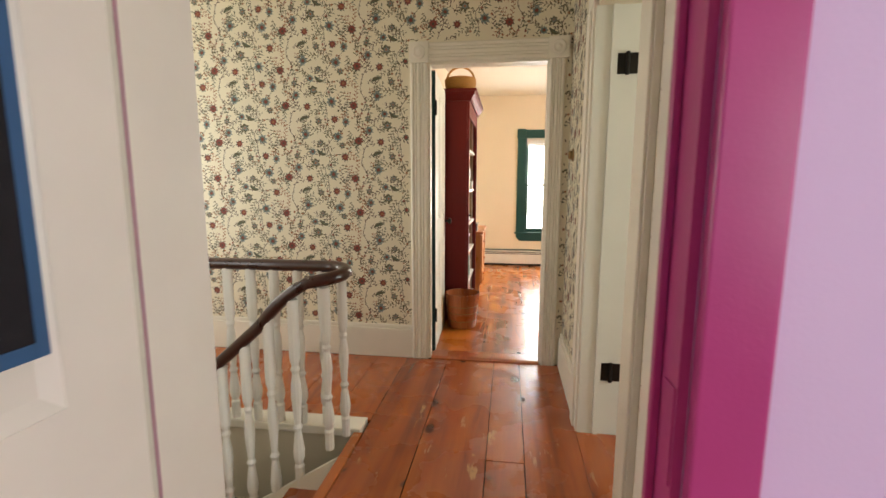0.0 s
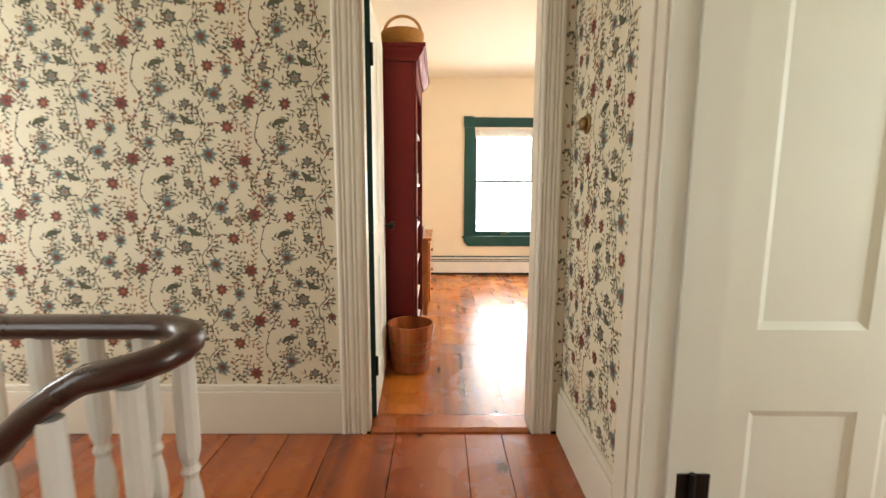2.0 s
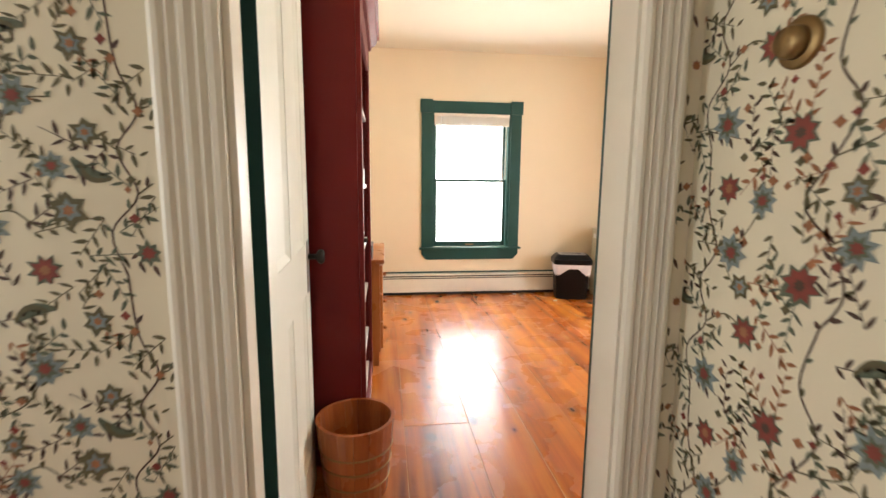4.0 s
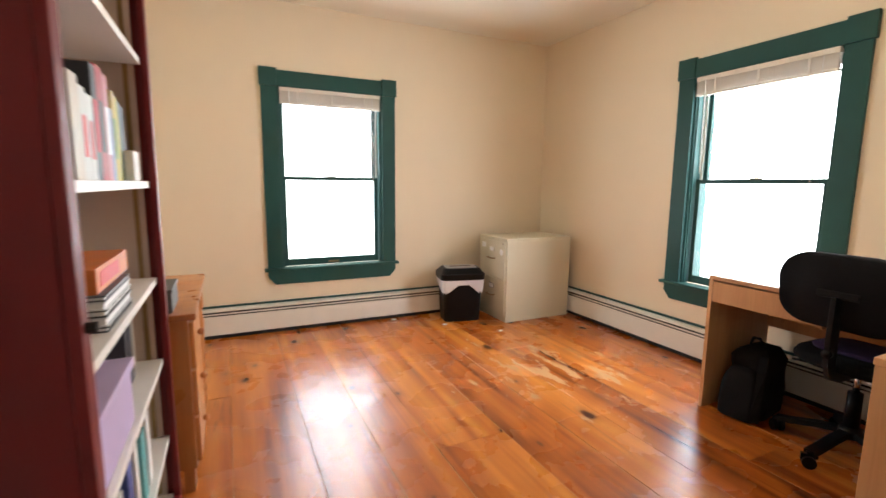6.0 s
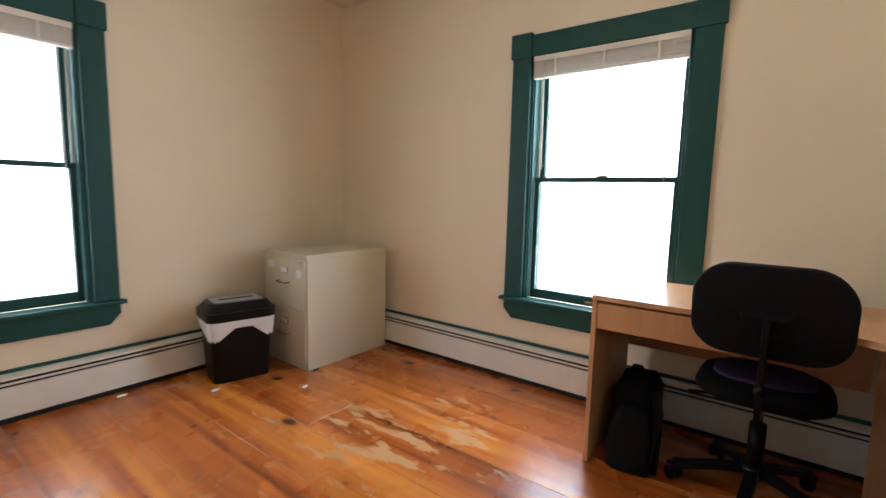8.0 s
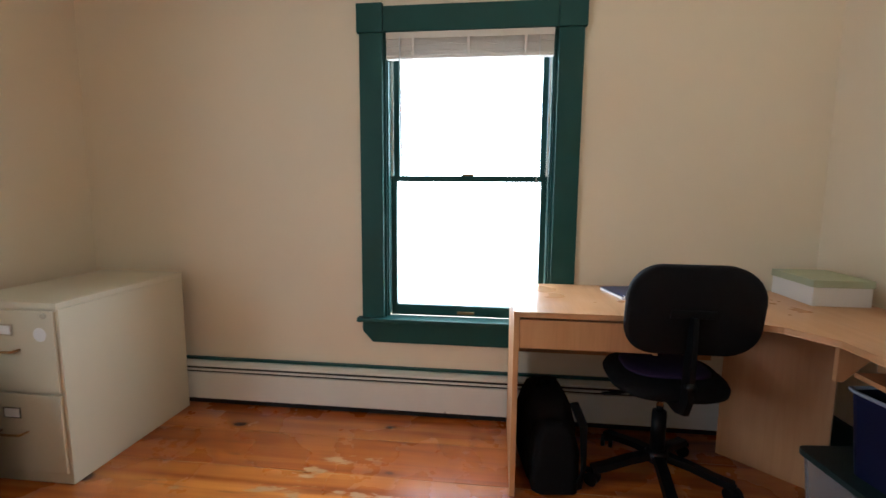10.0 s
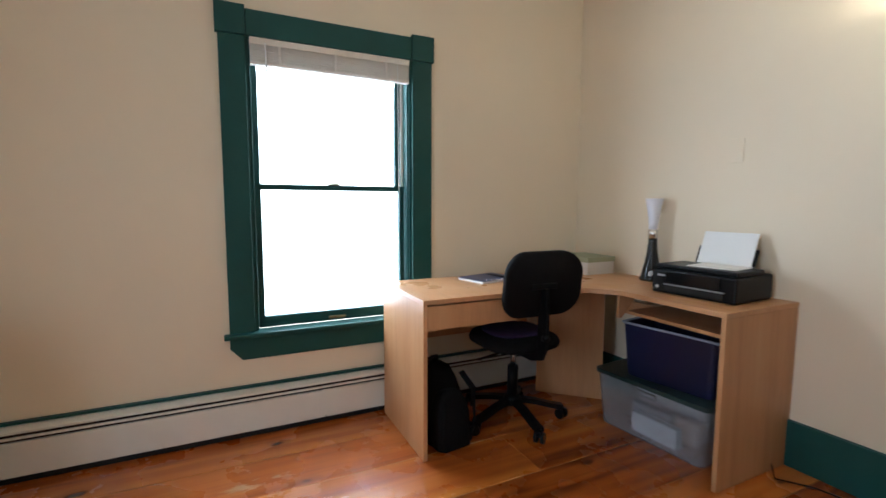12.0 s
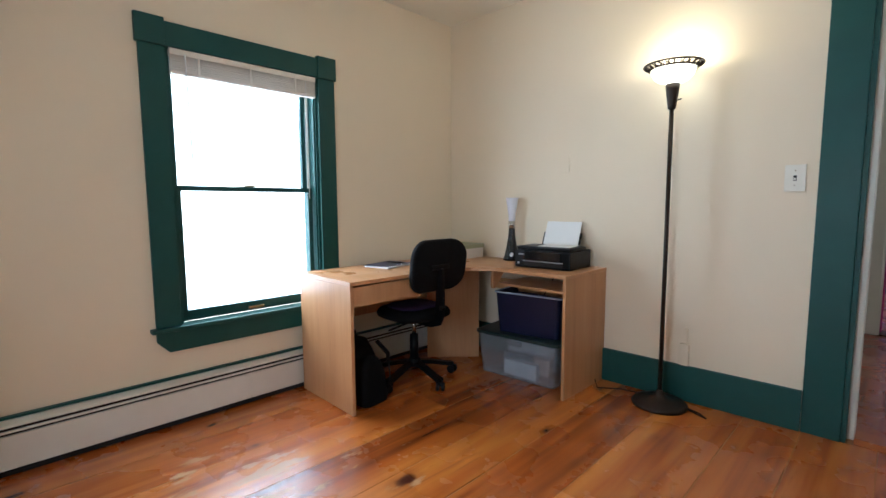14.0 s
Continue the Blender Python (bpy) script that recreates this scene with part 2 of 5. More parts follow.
FILLER = mat("joint_filler", (0.42, 0.19, 0.05), 0.5, var=0.5, scale=5)
# near black for joint sub-floors and slots, and for shade in the heater gaps
DARK = mat("dark_gap_and_shade", (0.01, 0.01, 0.01), 0.8)
LAVENDER = mat("lavender_card", (0.48, 0.38, 0.58), 0.6)
PLASTER = mat("stairwell_plaster", (0.60, 0.54, 0.42), 0.7, var=0.05, scale=3)
FROST = mat("frosted_white", (0.80, 0.79, 0.86), 0.3, var=0.02)
CLEAR = glass("window_glass")
TUB = glass("clear_plastic", (0.88, 0.90, 0.94), 0.2, 0.90)
BOWL = glow("lit_glass_bowl", (1.0, 0.84, 0.58), 10.0)
BOWLOFF = glow("lit_glass_bowl_pink_room", (1.0, 0.86, 0.66), 4.0)

# ---------------------------------------------------------------- mesh helpers
WORLD_AT = {}


def thing(name, at=(0, 0, 0), label="", category="", group="", kind="", m=None):
    """A top-level Empty. With at, its parts are modelled in world places; with m, in the thing's own frame."""
    ob = new(name)
    ob.empty_display_size = 0.1
    if m is None:
        ob.location = at
        WORLD_AT[ob.name] = Vector(at)
    else:
        ob.matrix_basis = m
    return tagged(ob, label, category, group, kind)


def finish(name, bm, material):
    bmesh.ops.recalc_face_normals(bm, faces=bm.faces)
    me = bpy.data.meshes.new(name)
    bm.to_mesh(me)
    bm.free()
    for one in (material if isinstance(material, (list, tuple)) else [material]):
        me.materials.append(one)
    return me


def part(name, bm, material, parent, label="", smooth=False, bevel=0.0, kind=""):
    if bevel:
        bmesh.ops.bevel(bm, geom=bm.edges[:], offset=bevel, segments=2, affect="EDGES", profile=0.6)
    me = finish(name, bm, material)
    if smooth:
        for p in me.polygons:
            p.use_smooth = True
    ob = new(name, me)
    ob.parent = parent
    if parent and parent.name in WORLD_AT:
        ob.matrix_parent_inverse = Matrix.Translation(-WORLD_AT[parent.name])
    return tagged(ob, label=label, kind=kind)


def solid(name, bm, material, label="", category="", kind="", group="", smooth=False, bevel=0.0):
    ob = part(name, bm, material, None, "", smooth, bevel)
    return tagged(ob, label, category, group, kind)


def box(x0, x1, y0, y1, z0, z1, bm=None):
    bm = bm or bmesh.new()
    v = [bm.verts.new((x, y, z)) for z in (z0, z1) for x, y in ((x0, y0), (x1, y0), (x1, y1), (x0, y1))]
    for f in ((3, 2, 1, 0), (4, 5, 6, 7), (0, 1, 5, 4), (1, 2, 6, 5), (2, 3, 7, 6), (3, 0, 4, 7)):
        bm.faces.new([v[i] for i in f])
    return bm


def prism(points, z0, z1, bm=None, m=None):
    """An upright slab over a plan outline; m turns it to another plane."""
    bm = bm or bmesh.new()
    m = m or Matrix.Identity(4)
    lo = [bm.verts.new(m @ Vector((x, y, z0))) for x, y in points]
    hi = [bm.verts.new(m @ Vector((x, y, z1))) for x, y in points]
    bm.faces.new(lo[::-1])
    bm.faces.new(hi)
    for i in range(len(points)):
        k = (i + 1) % len(points)
        bm.faces.new((lo[i], lo[k], hi[k], hi[i]))
    return bm


def rod(a, b, r0, r1=None, n=12, bm=None):
    bm = bm or bmesh.new()
    a, b = Vector(a), Vector(b)
    r1 = r0 if r1 is None else r1
    q = (b - a).to_track_quat("Z", "Y").to_matrix()
    rings = []
    for p, r in ((a, r0), (b, r1)):
        rings.append([bm.verts.new(p + q @ Vector((r * math.cos(2 * math.pi * i / n), r * math.sin(2 * math.pi * i / n), 0))) for i in range(n)])
    for i in range(n):
        k = (i + 1) % n
        bm.faces.new((rings[0][i], rings[0][k], rings[1][k], rings[1][i]))
    bm.faces.new(rings[0][::-1])
    bm.faces.new(rings[1])
    return bm


def lathe(profile, at=(0, 0, 0), n=24, bm=None, sx=1.0, sy=1.0, close=True):
    """A turned shape from (radius, height) pairs."""
    bm = bm or bmesh.new()
    rings = []
    for r, z in profile:
        rings.append([bm.verts.new((at[0] + sx * r * math.cos(2 * math.pi * i / n), at[1] + sy * r * math.sin(2 * math.pi * i / n), at[2] + z)) for i in range(n)])
    for p, q in zip(rings, rings[1:]):
        for i in range(n):
            k = (i + 1) % n
            bm.faces.new((p[i], p[k], q[k], q[i]))
    if close:
        bm.faces.new(rings[0][::-1])
        bm.faces.new(rings[-1])
    return bm


def sweep(points, profile, bm=None, up=(0, 0, 1)):
    """A profile (side, up) drawn along a path."""
    bm = bm or bmesh.new()
    pts = [Vector(p) for p in points]
    rings = []
    for i, p in enumerate(pts):
        d = (pts[min(i + 1, len(pts) - 1)] - pts[max(i - 1, 0)]).normalized()
        side = d.cross(Vector(up)).normalized()
        top = side.cross(d)
        rings.append([bm.verts.new(p + side * a + top * b) for a, b in profile])
    n = len(profile)
    for p, q in zip(rings, rings[1:]):
        for i in range(n):
            k = (i + 1) % n
            bm.faces.new((p[i], p[k], q[k], q[i]))
    bm.faces.new(rings[0][::-1])
    bm.faces.new(rings[-1])
    return bm


def circle(r, n=8):
    return [(r * math.cos(2 * math.pi * i / n), r * math.sin(2 * math.pi * i / n)) for i in range(n)]


def rounded(w, h, r, n=5):
    """A rectangle's outline with round corners, about its centre."""
    out = []
    for cx, cy, a in ((w / 2 - r, h / 2 - r, 0), (r - w / 2, h / 2 - r, 90), (r - w / 2, r - h / 2, 180), (w / 2 - r, r - h / 2, 270)):
        for i in range(n):
            t = radians(a + 90 * i / (n - 1))
            out.append((cx + r * math.cos(t), cy + r * math.sin(t)))
    return out


# ---------------------------------------------------------------- plan
H = 2.575                                  # ceilings
WX, EX, NY = -0.66, 2.90, 7.29             # office walls
SW, SE = 3.42, 3.55                        # office side of the south wall, at its west and east ends
HN, HE, HS = 3.29, 0.475, 0.90             # hall faces
HW = -3.20
DL, DR, DT = -0.454, 0.36, 2.06            # office doorway
DH = 0.325                                 # its hall side, at the stop
PL, PR, PT = -0.47, 0.325, 2.06             # pink doorway
CN, CS = 2.41, 1.60                        # side room doorway in the hall's east wall


def wall_y(x):
    return SW + (SE - SW) * (x - WX) / (EX - WX)


def structure(name, bm, material, label, category="wall"):
    return solid(name, bm, material, label, category, "structure")


bm = bmesh.new()
W1, W2 = 0.752, 5.197                      # window centres
hw, zb, zt = 0.425, 0.50, 1.955
for a, b, c, d in ((WX - 0.15, W1 - hw, 0, H), (W1 + hw, EX + 0.2, 0, H), (W1 - hw, W1 + hw, 0, zb), (W1 - hw, W1 + hw, zt, H)):
    box(a, b, NY, NY + 0.2, c, d, bm)
structure("wall_north", bm, CREAM, "cream painted plaster wall with a window opening")
bm = bmesh.new()
for a, b, c, d in ((SE - 0.05, W2 - hw, 0, H), (W2 + hw, NY, 0, H), (W2 - hw, W2 + hw, 0, zb), (W2 - hw, W2 + hw, zt, H)):
    box(EX, EX + 0.2, a, b, c, d, bm)
structure("wall_east", bm, CREAM, "cream painted plaster wall with a window opening")
structure("wall_west", box(WX - 0.15, WX, SW, NY, 0, H), CREAM, "cream painted plaster wall behind the bookcase")
# the partition between office and hall: one leaf painted cream, one papered
mid = 3.355
bm = bmesh.new()
prism([(WX - 0.15, mid), (DL - 0.032, mid), (DL - 0.032, wall_y(DL - 0.032)), (WX - 0.15, wall_y(WX - 0.15))], 0, H, bm)
prism([(DR, mid), (EX + 0.2, mid), (EX + 0.2, wall_y(EX + 0.2)), (DR, wall_y(DR))], 0, H, bm)
prism([(DL, mid), (DR, mid), (DR, wall_y(DR)), (DL, wall_y(DL))], DT, H, bm)
structure("wall_south", bm, CREAM, "cream painted plaster wall with the doorway to the hall")
bm = bmesh.new()
box(HW - 0.15, DL, HN, mid - 0.002, 0, H, bm)
box(DH + 0.01, HE, HN, mid - 0.002, 0, H, bm)
box(DL, DH + 0.01, HN, mid - 0.002, DT, H, bm)
hall_north = structure("wall_hall_north", bm, PAPER, "cream wallpaper with red and blue flowers on trailing vines")
bm = bmesh.new()
for a, b, c, d in ((HS - 0.07, CS, 0, H), (CN, HN, 0, H), (CS, CN, DT, H)):
    box(HE, HE + 0.19, a, b, c, d, bm)
hall_east = structure("wall_hall_east", bm, PAPER, "cream floral wallpaper round a white panelled door")
bm = bmesh.new()
for a, b, c, d in ((HW - 0.15, PL, -2.7, H), (PR, HE, 0, H), (PL, PR, PT, H)):
    if a < -3:
        # unseen opening, cut only for the added stairs fill lamp
        box(a, -2.62, HS - 0.08, HS, c, d, bm), box(-1.78, b, HS - 0.08, HS, c, d, bm)
        box(-2.62, -1.78, HS - 0.08, HS, c, 0.8, bm), box(-2.62, -1.78, HS - 0.08, HS, 2.2, d, bm)
    else:
        box(a, b, HS - 0.08, HS, c, d, bm)
hall_south = structure("wall_hall_south", bm, PAPER, "cream floral wallpaper round the pink room's doorway")
bm = bmesh.new()
for a, b, c, d in ((-1.0, PL, 0, H), (PR, 2.2, 0, H), (PL, PR, PT, H)):
    box(a, b, HS - 0.16, HS - 0.082, c, d, bm)
structure("wall_pink_north", bm, LILAC, "lilac painted wall round a magenta doorway")
structure("wall_pink_south", box(-1.0, 2.2, -3.95, -3.8, 0, H), LILAC, "lilac painted wall of the far bedroom")
structure("wall_pink_west", box(-1.15, -1.0, -3.95, HS - 0.16, 0, H), LILAC, "lilac painted bedroom wall")
# opening added out of view, to hold the bedroom's fill lamp
bm = bmesh.new()
for a, b, c, d in ((-3.95, -1.65, 0, H), (-0.75, HS - 0.16, 0, H), (-1.65, -0.75, 0, 0.75), (-1.65, -0.75, 2.05, H)):
    box(2.2, 2.35, a, b, c, d, bm)
structure("wall_pink_east", bm, LILAC, "lilac painted bedroom wall with an unseen opening added for a fill lamp")
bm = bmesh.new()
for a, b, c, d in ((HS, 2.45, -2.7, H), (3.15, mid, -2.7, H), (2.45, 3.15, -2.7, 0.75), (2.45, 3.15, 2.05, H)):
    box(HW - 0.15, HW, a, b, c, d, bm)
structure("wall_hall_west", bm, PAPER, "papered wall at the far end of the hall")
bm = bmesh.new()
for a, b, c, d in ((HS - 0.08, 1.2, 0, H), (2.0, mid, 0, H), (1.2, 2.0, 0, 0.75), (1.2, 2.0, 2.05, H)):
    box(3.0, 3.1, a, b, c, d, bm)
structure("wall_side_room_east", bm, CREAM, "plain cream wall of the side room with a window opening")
structure("wall_side_room_south", box(HE + 0.19, 3.0, HS - 0.08, HS, 0, H), CREAM, "plain cream wall of the side room")
structure("wall_side_room_north", box(HE + 0.19, 3.0, 3.27, mid - 0.004, 0, H), CREAM, "plain cream wall of the side room")
structure("floor_side_room", box(HE + 0.191, 3.0, HS, 3.27, -0.08, -0.002), HALLPINE, "pine floor of the side room", "floor")
structure("ceiling_office", box(WX - 0.15, EX + 0.2, mid, NY + 0.2, H, H + 0.1), CEIL, "warm white plaster ceiling", "ceiling")
structure("ceiling_hall", box(HW - 0.15, 3.1, HS - 0.08, mid - 0.004, H, H + 0.1), CEIL, "white plaster hall ceiling", "ceiling")
structure("ceiling_bedroom", box(-1.15, 2.35, -3.95, HS - 0.084, H, H + 0.1), CEIL, "white plaster bedroom ceiling", "ceiling")

# floors: a dark sub-floor with boards on it
SX = -0.66                                  # edge of the hall floor at the stairs
SY = 2.27                                   # edge of the landing along the stairwell
floor_office = structure("floor_office", box(WX, EX, mid, NY, -0.08, -0.0026), FILLER, "wide glossy orange pine floorboards with knots and worn patches", "floor")
bm = box(HW, HE + 0.19, SY, mid - 0.002, -0.2, -0.022)
box(SX, HE + 0.19, HS - 0.08, SY, -0.2, -0.022, bm)
floor_hall = structure("floor_hall", bm, DARK, "wide glossy reddish pine floorboards worn along the walk", "floor")
floor_bedroom = structure("floor_bedroom", box(-1.0, 2.2, -3.8, HS - 0.084, -0.08, -0.022), DARK, "wide reddish pine bedroom floorboards", "floor")


def lay(parent, material, x0, x1, y0, y1, widths, seed, joints, gap=0.0008):
    """Boards along y, with tight uneven joints."""
    rnd = random.Random(seed)
    x, i = x0, 0
    while x < x1 - 0.02:
        w = min(widths[i % len(widths)], x1 - x)
        if x1 - x - w < 0.06:
            w = x1 - x
        cuts = [y0] + sorted(y0 + (y1 - y0) * f for f in joints[i % len(joints)]) + [y1]
        for a, b in zip(cuts, cuts[1:]):
            g = gap * (0.6 + 0.9 * rnd.random())
            top = -rnd.random() * 0.0016
            bm = box(x + g, x + w - g, a + 0.0012, b - 0.0012, -0.0215, top)
            bmesh.ops.bevel(bm, geom=[e for e in bm.edges if e.verts[0].co.z > -0.01 and e.verts[1].co.z > -0.01], offset=0.0009, segments=1, affect="EDGES")
            part("floorboard", bm, material, parent)
        x, i = x + w, i + 1


# doorway trim ------------------------------------------------------
def fluted(bm, along, a, b, c0, c1, face, out):
    """A casing with flutes; along 'z' (upright over x c0..c1) or 'x'; face is y, out its depth's sign."""
    w = c1 - c0
    prof = [(0, 0), (0, 0.020), (0.08, 0.026), (0.16, 0.026), (0.22, 0.018), (0.30, 0.026), (0.38, 0.018), (0.46, 0.026), (0.54, 0.026),
            (0.62, 0.018), (0.70, 0.026), (0.78, 0.018), (0.84, 0.026), (0.92, 0.026), (1, 0.020), (1, 0)]
    lo, hi = [], []
    for f, d in prof:
        p = c0 + f * w
        if along == "z":
            lo.append(bm.verts.new((p, face + out * d, a))), hi.append(bm.verts.new((p, face + out * d, b)))
        else:
            lo.append(bm.verts.new((a, face + out * d, p))), hi.append(bm.verts.new((b, face + out * d, p)))
    n = len(prof)
    for i in range(n):
        k = (i + 1) % n
        bm.faces.new((lo[i], lo[k], hi[k], hi[i]))
    bm.faces.new(lo[::-1]), bm.faces.new(hi)
    return bm


def rosette(parent, x, z, s, face, out, material):
    part("corner_block", box(x - s / 2, x + s / 2, min(face, face + out * 0.030), max(face, face + out * 0.030), z - s / 2, z + s / 2), material, parent, bevel=0.003)
    bm = lathe([(0.045, 0.0), (0.045, 0.006), (0.036, 0.009), (0.028, 0.004), (0.018, 0.004), (0.012, 0.009), (0.0005, 0.011)], n=24)
    bmesh.ops.transform(bm, matrix=Matrix.Translation((x, face + out * 0.0305, z)) @ Matrix.Rotation(radians(90 if out < 0 else -90), 4, "X"), verts=bm.verts)
    part("rosette", bm, material, parent, smooth=True)


trim = thing("trim_office_doorway", (DL, HN, 0), "white fluted door casing with round corner rosettes, chipped paint", "door casing", kind="structure")
cw = 0.13                                  # casing widths
cr_ = 0.105
part("casing_upright", fluted(bmesh.new(), "z", 0, DT, DL - cw, DL - 0.012, HN, -1), WHITE, trim)
part("casing_upright", fluted(bmesh.new(), "z", 0, DT, DH + 0.008, DH + cr_, HN, -1), WHITE, trim)
part("casing_head", fluted(bmesh.new(), "x", DL, DH, DT + 0.012, DT + cw, HN, -1), WHITE, trim)
rosette(trim, DL - cw / 2 - 0.004, DT + cw / 2 + 0.004, cw + 0.004, HN, -1, WHITE)
rosette(trim, DH + cw / 2 - 0.002, DT + cw / 2 + 0.004, cw + 0.004, HN, -1, WHITE)
part("jamb", box(DL - 0.012, DL + 0.003, HN - 0.002, 3.353, 0, DT), WHITE, trim, bevel=0.002)
part("jamb", box(DH, DR + 0.012, HN - 0.002, 3.40, 0, DT), WHITE, trim, bevel=0.002)
part("head_jamb", box(DL + 0.003, DH, HN - 0.002, 3.40, DT - 0.008, DT + 0.012), WHITE, trim, bevel=0.002)
part("threshold", prism([(3.27, -0.02), (3.275, 0.006), (3.30, 0.016), (3.42, 0.016), (3.455, 0.004), (3.455, -0.02)], DL + 0.009, DH - 0.001, None,
     Matrix(((0, 0, 1, 0), (1, 0, 0, 0), (0, 1, 0, 0), (0, 0, 0, 1)))), HALLPINE, trim, "worn reddish pine threshold")

gtrim = thing("trim_office_doorway_inside", (DR, 3.45, 0), "dark green painted door casing with corner blocks", "door casing", kind="structure")
for a, b in ((DL - 0.13, DL - 0.034), (DR + 0.012, DR + 0.165)):
    y = wall_y((a + b) / 2)
    part("casing_upright", box(a, b, y - 0.01, y + 0.014, 0, DT + 0.02), GREEN, gtrim, bevel=0.003)
    part("corner_block", box(a - 0.006, b + 0.006, y - 0.01, y + 0.026, DT + 0.02, DT + 0.16), GREEN, gtrim, bevel=0.003)
part("casing_head", box(DL + 0.007, DR + 0.005, wall_y(0) - 0.01, wall_y(0) + 0.02, DT + 0.022, DT + 0.15), GREEN, gtrim, bevel=0.003)
part("jamb_edge", box(DL - 0.032, DL - 0.026, 3.356, wall_y(DL) + 0.018, 0.0, DT), GREEN, gtrim, bevel=0.002)
part("jamb_edge", box(DR - 0.008, DR + 0.0115, 3.401, wall_y(DR) + 0.010, 0.0, DT), GREEN, gtrim, bevel=0.002)
part("strike_plate", box(DR - 0.0105, DR - 0.0078, 3.412, 3.432, 0.90, 0.99), IRON, gtrim, "dark worn strike plate", bevel=0.0006)

# hall baseboards
for name, bm in (("baseboard", box(HW, DL - cw, HN - 0.022, HN, 0, 0.215)), ("baseboard", box(HE - 0.022, HE, CN + 0.165, HN - 0.03, 0, 0.215)), ("baseboard", box(HE - 0.022, HE, HS + 0.03, CS - 0.15, 0, 0.215))):
    solid(name, bm, WHITE, "tall white painted baseboard", "baseboard", "structure", bevel=0.004)
for bm in (box(HW, DL - cw, HN - 0.014, HN, 0.216, 0.245), box(HE - 0.014, HE, CN + 0.165, HN - 0.03, 0.216, 0.245), box(HE - 0.014, HE, HS + 0.03, CS - 0.15, 0.216, 0.245)):
    solid("baseboard_cap", bm, WHITE, "white moulded baseboard cap", "baseboard", "structure", bevel=0.006)
# green baseboard of the south office wall
bm = prism([(DR + 0.167, wall_y(DR + 0.167) - 0.005), (EX, wall_y(EX) - 0.005), (EX, wall_y(EX) + 0.02), (DR + 0.167, wall_y(DR + 0.167) + 0.02)], 0, 0.21)
solid("baseboard_green", bm, GREEN, "tall dark green painted baseboard", "baseboard", "structure", bevel=0.003)

# side room door in the hall ------------------------------------------
def panel_door(parent, w, h, thick, material, panels, back=None):
    """A framed door in its own plane: x along its width, y its depth, with recessed panels."""
    xs = sorted({0, w, *[p[0] for p in panels], *[p[1] for p in panels]})
    zs = sorted({0, h, *[p[2] for p in panels], *[p[3] for p in panels]})
    bm = bmesh.new()
    for a, b in zip(xs, xs[1:]):
        for c, d in zip(zs, zs[1:]):
            inside = any(p[0] <= a and b <= p[1] and p[2] <= c and d <= p[3] for p in panels)
            if not inside:
                box(a, b, 0, thick, c, d, bm)
    bmesh.ops.remove_doubles(bm, verts=bm.verts, dist=0.0001)
    door = part("door_leaf", bm, material, parent)
    for a, b, c, d in panels:
        q = bmesh.new()
        for y_out, y_in in ((0.002, 0.012), (thick - 0.002, thick - 0.012)):
            outer = [q.verts.new((x, y_out, z)) for x, z in ((a, c), (b, c), (b, d), (a, d))]
            inner = [q.verts.new((x, y_in, z)) for x, z in ((a + 0.022, c + 0.022), (b - 0.022, c + 0.022), (b - 0.022, d - 0.022), (a + 0.022, d - 0.022))]
            for i in range(4):
                k = (i + 1) % 4
                q.faces.new((outer[i], outer[k], inner[k], inner[i]))
            q.faces.new(inner)
        part("door_panel", q, material, parent)
    return door


# leaf hinged on the north jamb and swung into the side room; local x runs east, local y north
door = thing("door_side_room", label="white painted four-panel hall door standing open, with black hinges", category="door", kind="structure", m=Matrix.Translation((HE + 0.226, CN + 0.060, 0.006)) @ Matrix.Rotation(radians(-1), 4, "Z"))
w = 0.80
panel_door(door, w, 2.03, 0.035, DOORWHITE, [(0.105, 0.425, 0.16, 0.53), (0.50, w - 0.09, 0.16, 0.53), (0.105, 0.425, 0.78, 1.88), (0.50, w - 0.09, 0.78, 1.88)])
for z in (0.33, 1.80):
    bm = rod((-0.092, -0.081, z - 0.05), (-0.092, -0.081, z + 0.05), 0.009)
    box(-0.135, -0.092, -0.077, -0.0705, z - 0.045, z + 0.045, bm)
    box(-0.0915, -0.040, -0.077, -0.0715, z - 0.045, z + 0.045, bm)
    part("hinge", bm, IRON, door, "black iron hinge")
ct = thing("trim_side_room_doorway", (HE, 2, 0), "cream white door casing with chipped edges", "door casing", kind="structure")
for a, b in ((CS - 0.15, CS), (CN, CN + 0.16)):
    bm = box(HE - 0.022, HE, a, b, 0, DT + 0.02)
    part("casing_upright", bm, WHITE, ct, bevel=0.004)
    part("casing_bead", box(HE - 0.032, HE - 0.021, a + 0.05 if a > 2 else a + 0.005, a + 0.135 if a > 2 else a + 0.09, 0, DT), WHITE, ct, bevel=0.005)
part("casing_head", box(HE - 0.024, HE, CS - 0.15, CN + 0.15, DT + 0.022, DT + 0.16), WHITE, ct, bevel=0.004)
for a, b in ((CS - 0.0, CS + 0.010), (CN - 0.010, CN)):
    part("jamb", box(HE - 0.012, HE + 0.19, a, b, 0, DT), DOORWHITE, ct)
part("jamb_stop", box(HE + 0.06, HE + 0.085, CN - 0.022, CN - 0.0105, 0, DT), DOORWHITE, ct)
part("threshold", box(HE - 0.02, HE + 0.19, CS + 0.011, CN - 0.011, -0.02, 0.004), HALLPINE, ct, "worn pine threshold", bevel=0.003)
knob = thing("wall_dimmer_knob", label="round brushed brass dimmer knob on the papered wall", category="switch", m=Matrix.Translation((HE, 3.06, 1.44)) @ Matrix.Rotation(radians(-90), 4, "Y"))
part("plate", lathe([(0.040, 0), (0.040, 0.005), (0.036, 0.009)], n=24), BRASS, knob, smooth=True)
